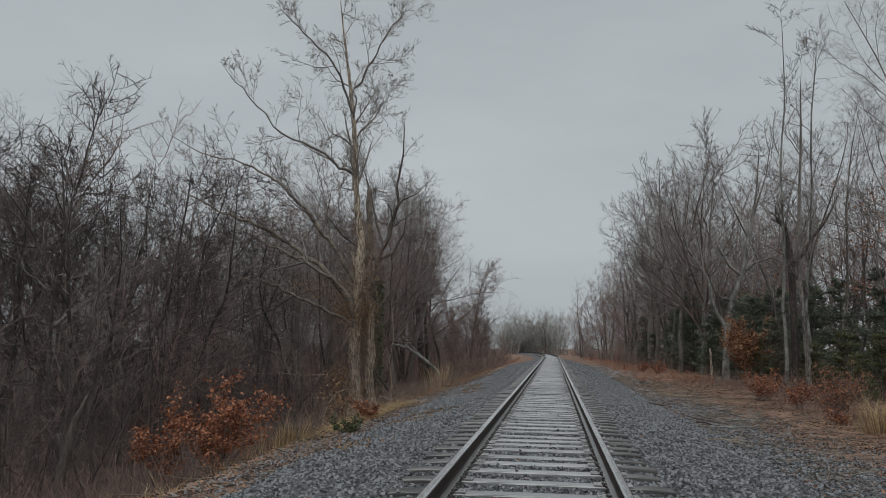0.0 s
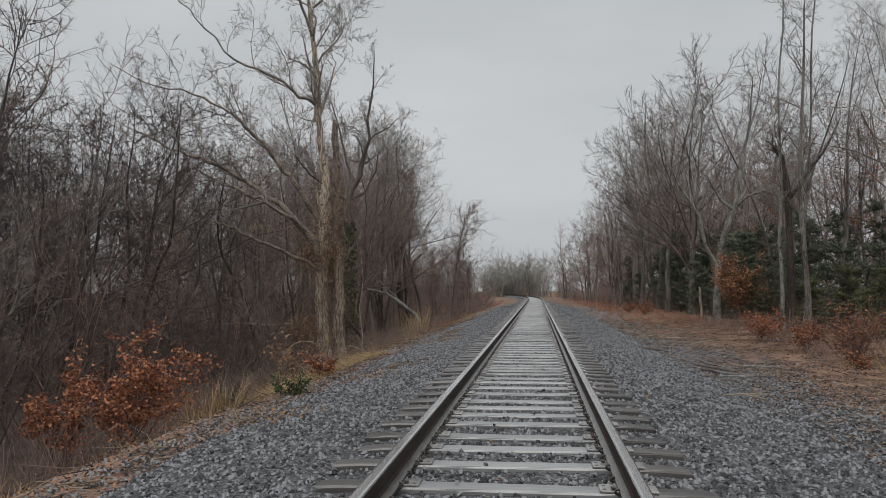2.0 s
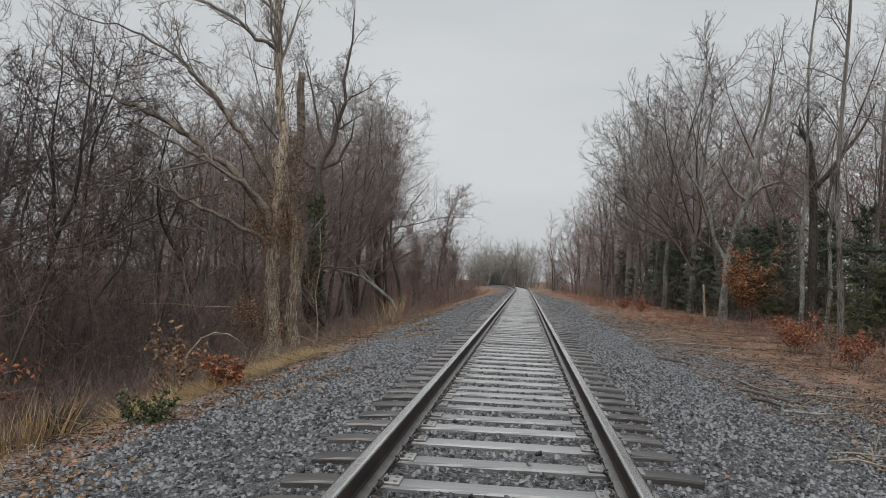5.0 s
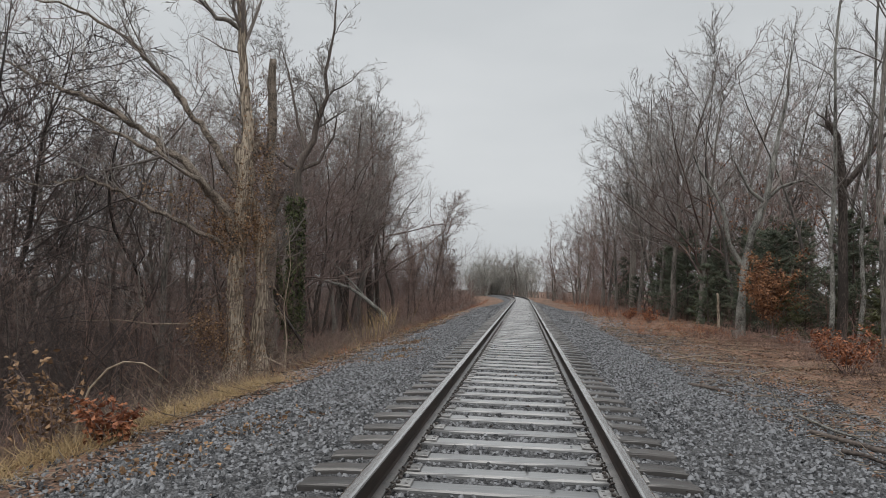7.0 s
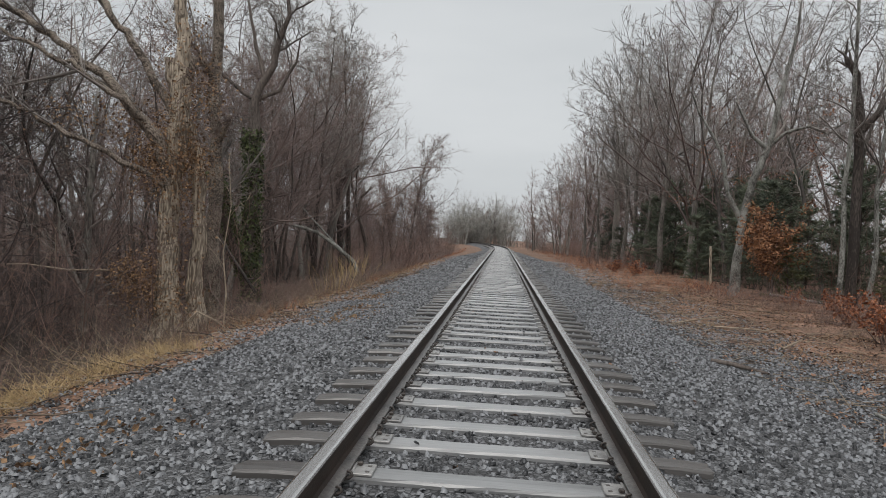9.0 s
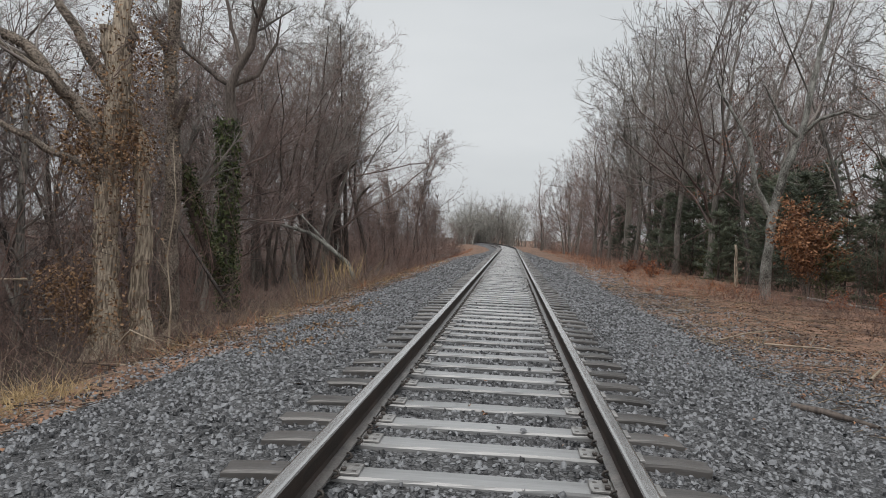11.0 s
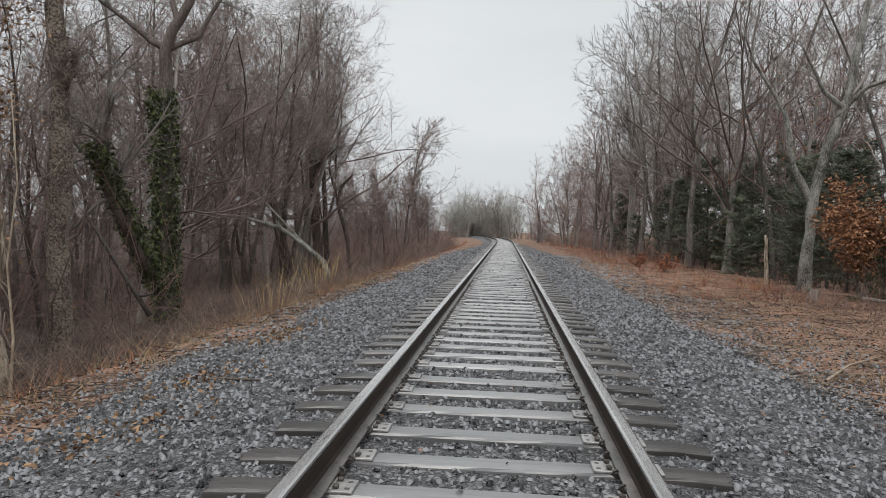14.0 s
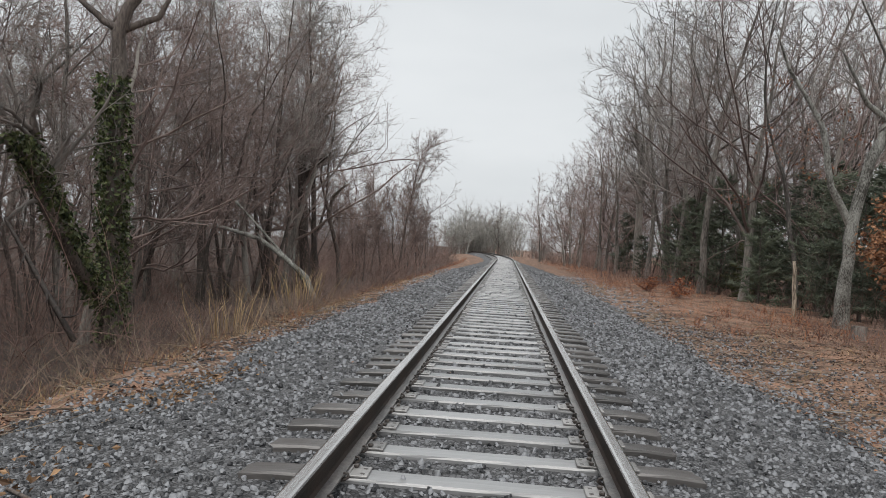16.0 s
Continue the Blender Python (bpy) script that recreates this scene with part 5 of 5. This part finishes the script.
# ---- undergrowth, dry grass and fallen leaves ----
def stalks(name, x, y, height, lean, radius, mat, label, category, seed):
    """Many crooked stems on the ground, each a bent three-sided taper."""
    r = np.random.RandomState(seed)
    n = len(x)
    z = np.array([ground_z(a, b) for a, b in zip(x, y)]) - 0.04
    p0 = np.c_[x, y, z]
    d = np.c_[r.normal(0, lean, n), r.normal(0, lean, n), np.ones(n)]
    p1 = p0 + d * (height * 0.5)[:, None]
    d2 = d + np.c_[r.normal(0, lean * 1.3, n), r.normal(0, lean * 1.3, n), r.normal(-0.1, 0.2, n)]
    p2 = p1 + d2 * (height * 0.5)[:, None]
    a0 = r.uniform(0, 6.28, n)
    rings = []
    for p, k in ((p0, 1.0), (p1, 0.65)):
        for j in range(3):
            a = a0 + j * 2.094
            rings.append(p + np.c_[np.cos(a), np.sin(a), np.zeros(n)] * (radius * k)[:, None])
    v = np.stack(rings + [p2], 1).reshape(-1, 3)
    tri = np.array([(0, 1, 4), (0, 4, 3), (1, 2, 5), (1, 5, 4), (2, 0, 3), (2, 3, 5), (3, 4, 6), (4, 5, 6), (5, 3, 6)])
    tris = (tri[None] + 7 * np.arange(n)[:, None, None]).reshape(-1, 3)
    tagged(new(name, tri_mesh(name, v, tris, mat)), label, category, kind="stuff")


def band(seed, n, u0, u1, y0, y1, clump=0.0, gap=False):
    r = np.random.RandomState(seed)
    u, y = r.uniform(u0, u1, n), r.uniform(y0, y1, n)
    if clump:
        cx, cy = r.uniform(u0, u1, n // 14 + 1), r.uniform(y0, y1, n // 14 + 1)
        k = r.randint(0, len(cx), n)
        u, y = np.clip(cx[k] + r.normal(0, clump, n), u0, u1), cy[k] + r.normal(0, clump, n)
    x = u + np.array([track_x(b) for b in y])
    hidden = (x > -13.8) & (x < -5.6) & (y > 36) & (y < 48.4)      # a gap in the brush before the fallen tree
    if gap:
        x[hidden] -= 9.0
    return x, y, r


x, y, r = band(1, 3600, -20, -6.4, 4, 62, 0.5, True)
stalks("undergrowth", x, y, r.uniform(0.3, 1.4, len(x)), 0.6, r.uniform(0.003, 0.006, len(x)), BRUSH, "tangle of thin leafless brown brush under the trees", "brush", 2)
x, y, r = band(3, 2600, -34, -5.4, 45, 130, 0.7, True)
stalks("undergrowth", x, y, r.uniform(0.5, 2.2, len(x)), 0.4, r.uniform(0.006, 0.016, len(x)), BRUSH, "reddish leafless brush along the far bank", "brush", 4)
x, y, r = band(5, 2200, 9.5, 26, 10, 75, 0.6)
stalks("undergrowth", x, y, r.uniform(0.5, 2.2, len(x)), 0.28, r.uniform(0.004, 0.010, len(x)), BRUSH, "thin leafless brush at the wood's edge", "brush", 6)
x, y, r = band(7, 2600, 6.0, 20, 60, 140, 0.7)
stalks("undergrowth", x, y, r.uniform(0.5, 2.2, len(x)), 0.25, r.uniform(0.006, 0.014, len(x)), BRUSH, "reddish brush beside the bend", "brush", 8)
x, y, r = band(17, 3800, -7.6, -4.7, 15, 75, 0.35)
stalks("undergrowth", x, y, r.uniform(0.1, 0.85, len(x)), 0.6, r.uniform(0.003, 0.007, len(x)), BRUSH, "low tangled reddish stems on the bank", "brush", 18)
x, y, r = band(19, 2200, -8.5, -5.2, 1, 16, 0.35)
stalks("undergrowth", x, y, r.uniform(0.15, 1.1, len(x)), 0.45, r.uniform(0.003, 0.006, len(x)), BRUSH, "low tangled brown stems on the bank", "brush", 20)
x, y, r = band(27, 1900, -14, -6.2, 35, 49, 0.5)
stalks("undergrowth", x, y, r.uniform(0.25, 0.95, len(x)), 0.4, r.uniform(0.004, 0.008, len(x)), BRUSH, "low brush round the fallen tree", "brush", 28)
x, y, r = band(25, 3600, 4.9, 9.5, 36, 120, 0.5)
stalks("undergrowth", x, y, r.uniform(0.1, 0.55, len(x)), 0.8, r.uniform(0.005, 0.010, len(x)), LEAF_RUST, "low rust-coloured brush beside the clearing", "brush", 26)
x, y, r = band(9, 1900, -5.2, -3.7, -1, 60, 0.25)
stalks("dry_grass", x, y, r.uniform(0.08, 0.34, len(x)), 0.7, r.uniform(0.0025, 0.005, len(x)), BRUSH_TAN, "flattened dry tan grass along the bank", "grass", 10)
x, y, r = band(11, 1700, 3.6, 9.5, 4, 60, 0.22)
stalks("dry_grass", x, y, r.uniform(0.06, 0.28, len(x)), 0.7, r.uniform(0.0025, 0.005, len(x)), BRUSH_TAN, "dry tan grass and weeds in the clearing", "grass", 12)


def thicket(name, seed, n, u0, u1, y0, y1, lo, hi, thick, twigs, mat, label, bent=True, subs=0, reach=0.4, low=0.15, lean=0.3):
    """A crowd of thin crooked saplings, each with bent side twigs, as one mesh."""
    x, y, r = band(seed, n, u0, u1, y0, y1, 0.9, True)
    if not bent:
        x = x - np.array([track_x(b) for b in y])
    h = lo + (hi - lo) * r.rand(n) ** 1.6
    z = np.array([ground_z(a, b) for a, b in zip(x, y)]) - 0.05
    r0 = thick * r.uniform(0.6, 1.4, n) * (0.6 + h / hi)
    way = np.c_[r.normal(0, lean, n), r.normal(0, lean, n), np.ones(n)]
    wood = Wood()
    p, rad = chains(r, np.c_[x, y, z], way, h, r0, r0 * 0.25, 3, 0.24, 0.02)
    wood.tubes(p, rad, 3)
    p, rad = shoots(r, p, rad, twigs, low, 58, reach, 1, 0.1, 0.25, 0.55, thick * 0.3)
    wood.cones(p, rad)
    if subs:
        p, rad = shoots(r, p, rad, subs, 0.15, 48, 0.55, 1, 0.1, 0.1, 0.7, thick * 0.25)
        wood.cones(p, rad)
    tagged(new(name, wood.mesh(name, mat)), label, "thicket", kind="stuff")


thicket("thicket", 40, 1000, -24, -7.8, 5, 64, 1.2, 6.0, 0.0095, 10, BRUSH, "dense tangled thicket of thin bare saplings below the bank", True, 3, 0.42, 0.08, 0.42)
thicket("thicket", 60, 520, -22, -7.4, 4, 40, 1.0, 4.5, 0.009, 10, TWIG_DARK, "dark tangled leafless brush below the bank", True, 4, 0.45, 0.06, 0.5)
thicket("thicket", 41, 900, -26, -6.4, 58, 140, 1.0, 5.0, 0.013, 10, BRUSH, "reddish thicket of bare saplings along the bank", True, 3, 0.42, 0.08, 0.35)
thicket("thicket", 42, 650, 11.4, 28, 8, 96, 1.4, 6.0, 0.010, 10, BRUSH, "thicket of thin bare saplings in the wood", True, 3, 0.42, 0.08, 0.3)
thicket("thicket", 43, 450, 8.4, 28, 92, 160, 1.4, 6.0, 0.017, 10, BRUSH, "thicket of bare saplings beside the bend", True, 2)
thicket("thicket", 44, 260, -50, -5, 160, 195, 2.5, 7.2, 0.06, 10, TWIG_HAZED, "low distant thicket at the end of the view", False, 4, 0.4, 0.15, 0.15)
thicket("thicket", 47, 260, -11, 3.5, 164, 184, 5.0, 11.0, 0.065, 14, TWIG_HAZED_OLIVE, "rounded distant grove at the end of the view", False, 5, 0.3, 0.2, 0.1)
thicket("thicket", 48, 170, 3, 26, 165, 195, 3.0, 7.5, 0.06, 10, TWIG_HAZED, "distant thicket beside the rounded grove", False, 4, 0.4, 0.15, 0.15)
thicket("thicket", 45, 280, -60, -28, 5, 165, 3.0, 10.0, 0.024, 12, TWIG, "deep bare thicket behind the bank", False, 4, 0.4)
thicket("thicket", 46, 280, 28, 60, 5, 165, 3.0, 10.5, 0.024, 12, TWIG, "deep bare thicket behind the clearing", False, 4, 0.4)


def tuft(x, y, n, height, width, label, seed, radius=0.006):
    r = np.random.RandomState(seed)
    px, py = r.normal(x, width, n), r.normal(y, width, n)
    stalks("grass_tuft", px, py, r.uniform(0.5, 1.0, n) * height, 0.2, np.full(n, radius), BRUSH_TAN, label, "grass", seed)


tuft(-5.5, 33.6, 40, 1.7, 0.25, "clump of tall pale dry stalks", 21, 0.009)
tuft(-7.4, 46.4, 60, 2.0, 0.45, "clump of tall pale dry stalks", 22, 0.014)
tuft(7.2, 13.4, 260, 1.0, 0.22, "upright tuft of yellow dry grass", 23)
tuft(-5.0, 9.8, 120, 0.8, 0.25, "tuft of grey dry grass", 24)


def build_leaves(name, n, u0, u1, y0, y1, seed, label):
    r = np.random.RandomState(seed)
    u, y = r.uniform(u0, u1, n), r.uniform(y0, y1, n)
    keep = np.array([noise.noise((a * 0.6, b * 0.6, 5.0)) > -0.25 for a, b in zip(u, y)])
    u, y = u[keep], y[keep]
    n = len(u)
    z = np.array([max(ground_z(a, b), bed_top(a, b) if -3.9 < a < 5.1 else -9) for a, b in zip(u, y)]) + r.uniform(0.004, 0.03, n)
    a, s = r.uniform(0, 6.28, n), r.uniform(0.012, 0.034, n)
    c = np.c_[u, y, z]
    d, e = np.c_[np.cos(a), np.sin(a), r.normal(0, 0.35, n)], np.c_[-np.sin(a), np.cos(a), r.normal(0, 0.35, n)]
    s = s[:, None]
    lift = np.c_[np.zeros(n), np.zeros(n), r.uniform(0.0, 0.02, n)]
    v = np.stack([c - d * s, c + e * s * 0.5 + lift, c + d * s, c - e * s * 0.5 + lift], 1).reshape(-1, 3)
    tris = (np.array([(0, 1, 2), (0, 2, 3)])[None] + 4 * np.arange(n)[:, None, None]).reshape(-1, 3)
    tagged(new(name, tri_mesh(name, v, tris, LITTER_LEAF)), label, "leaves", kind="stuff")


build_leaves("fallen_leaves", 26000, 4.6, 10.5, 3, 38, 1, "brown fallen leaves over the clearing")
build_leaves("fallen_leaves", 16000, -7.0, -3.4, 2, 50, 2, "brown fallen leaves along the bank")
build_leaves("fallen_leaves", 3600, 3.2, 4.7, 3, 38, 4, "thin scatter of brown leaves on the gravel's edge")
build_leaves("fallen_leaves", 260, -3.4, 3.2, -1, 40, 3, "scattered fallen leaves on the ballast")


def leaf_patch(x, y, seed):
    """A drift of brown leaves caught on the ballast."""
    r = np.random.RandomState(seed)
    n = 150
    px, py = r.normal(x, 0.28, n), r.normal(y, 0.45, n)
    rng = random.Random(seed)
    spots = [(Vector((a, b, max(bed_top(a, b), ground_z(a, b) if abs(a) > 3 else -9) + rng.uniform(0.012, 0.04))), 0.05) for a, b in zip(px, py)]
    tagged(new("leaf_drift", leaf_mesh("leaf_drift", spots, LEAF_TAN, rng, 0.1)), "drift of brown leaves on the grey gravel", "leaves", kind="stuff")


for k, (x, y) in enumerate(((-2.82, 11.38), (-2.87, 25.21), (-2.67, 22.49), (-2.94, 26.51), (-2.49, 20.59), (-2.58, 12.92), (-2.95, 7.44))):
    leaf_patch(x, y, 300 + k)


def build_sticks():
    rng = random.Random(9)
    t = Tubes()
    for k in range(1700):
        x, y = (3.7 + 5.8 * rng.random() ** 1.5, rng.uniform(5, 42)) if k % 3 else (rng.uniform(-5.0, -3.4), rng.uniform(3, 45))
        p = Vector((x, y, ground_z(x, y) + 0.02))
        t.add(*bend(rng, p, Vector((rng.gauss(0, 1), rng.gauss(0, 1), 0.05)), rng.uniform(0.2, 0.9), rng.uniform(0.004, 0.010), 0.003, 3, 0.15, 0), sides=3)
    for k in range(3600):
        x, y = (3.3 + 5.6 * rng.random() ** 1.3, rng.uniform(4, 40)) if k % 4 else (-3.3 - 1.7 * rng.random(), rng.uniform(2, 40))
        p = Vector((x, y, max(ground_z(x, y), bed_top(x, y) if -3.9 < x < 5.1 else -9) + 0.025))
        t.add(*bend(rng, p, Vector((rng.gauss(0, 1), rng.gauss(0, 1), rng.uniform(-0.05, 0.2))), rng.uniform(0.06, 0.32), rng.uniform(0.004, 0.009), 0.003, 1, 0.1, 0), sides=3)
    tagged(new("twig_litter", t.mesh("twig_litter", STICK)), "scattered dry twigs among the leaves", "twigs", kind="stuff")


build_sticks()


# ---- far woods round the bend ----
def build_far_woods():
    rng = random.Random(14)
    for name, label, spots in (
            ("far_woods", "distant grey bare woods beyond the bend", [(rng.uniform(-70, 45), rng.uniform(190, 235), rng.uniform(5, 8)) for _ in range(110)]),
            ("far_woods", "bare woods deep behind the bank", [(rng.uniform(-80, -44), rng.uniform(5, 165), rng.uniform(11, 17)) for _ in range(45)]),
            ("far_woods", "bare woods deep behind the clearing", [(rng.uniform(44, 80), rng.uniform(5, 165), rng.uniform(13, 19)) for _ in range(45)])):
        t = Tubes()
        for x, y, h in spots:
            c = bend(rng, Vector((x, y, ground_z(x, y) - 0.2)), Vector((rng.gauss(0, 0.06), rng.gauss(0, 0.06), 1)), h, h * 0.011, 0.02, 5, 0.06, 0.03)
            t.add(*c, sides=4)
            sprout(rng, c, t, (13, 9), 40, h * 0.32, 0.1, 0.15, 0.5, 0.018)
        tagged(new(name, t.mesh(name, TWIG_HAZED)), label, "woods", kind="stuff")


build_far_woods()
x, y, r = band(15, 1500, -70, 40, 150, 235, 1.5)
stalks("undergrowth", x - np.array([track_x(b) for b in y]), y, r.uniform(1.0, 3.4, len(x)), 0.2, r.uniform(0.015, 0.035, len(x)), BRUSH, "distant brush at the foot of the far woods", "brush", 16)

x, y, r = band(29, 3000, -6.6, -4.3, 22, 120, 0.45)
stalks("undergrowth", x, y, r.uniform(0.06, 0.38, len(x)), 0.7, r.uniform(0.004, 0.009, len(x)), LEAF_RUST, "low rust-brown dead growth along the bank", "brush", 30)
x, y, r = band(31, 2600, 7.0, 10.5, 12, 38, 0.4)
stalks("undergrowth", x, y, r.uniform(0.15, 1.0, len(x)), 0.5, r.uniform(0.003, 0.006, len(x)), BRUSH, "low tangled brown stems at the clearing's edge", "brush", 32)
x, y, r = band(33, 3400, -4.7, -3.95, 10.5, 18.5, 0.16)
stalks("dry_grass", x, y, r.uniform(0.08, 0.28, len(x)), 1.1, r.uniform(0.003, 0.006, len(x)), BRUSH_TAN, "matted straw-yellow grass on the bank's edge", "grass", 34)
x, y, r = band(35, 2200, -7.4, -4.9, 16, 46, 0.4)
stalks("undergrowth", x, y, r.uniform(0.2, 1.1, len(x)), 0.9, r.uniform(0.003, 0.006, len(x)), STICK, "tangle of pale dead stems on the bank", "brush", 36)
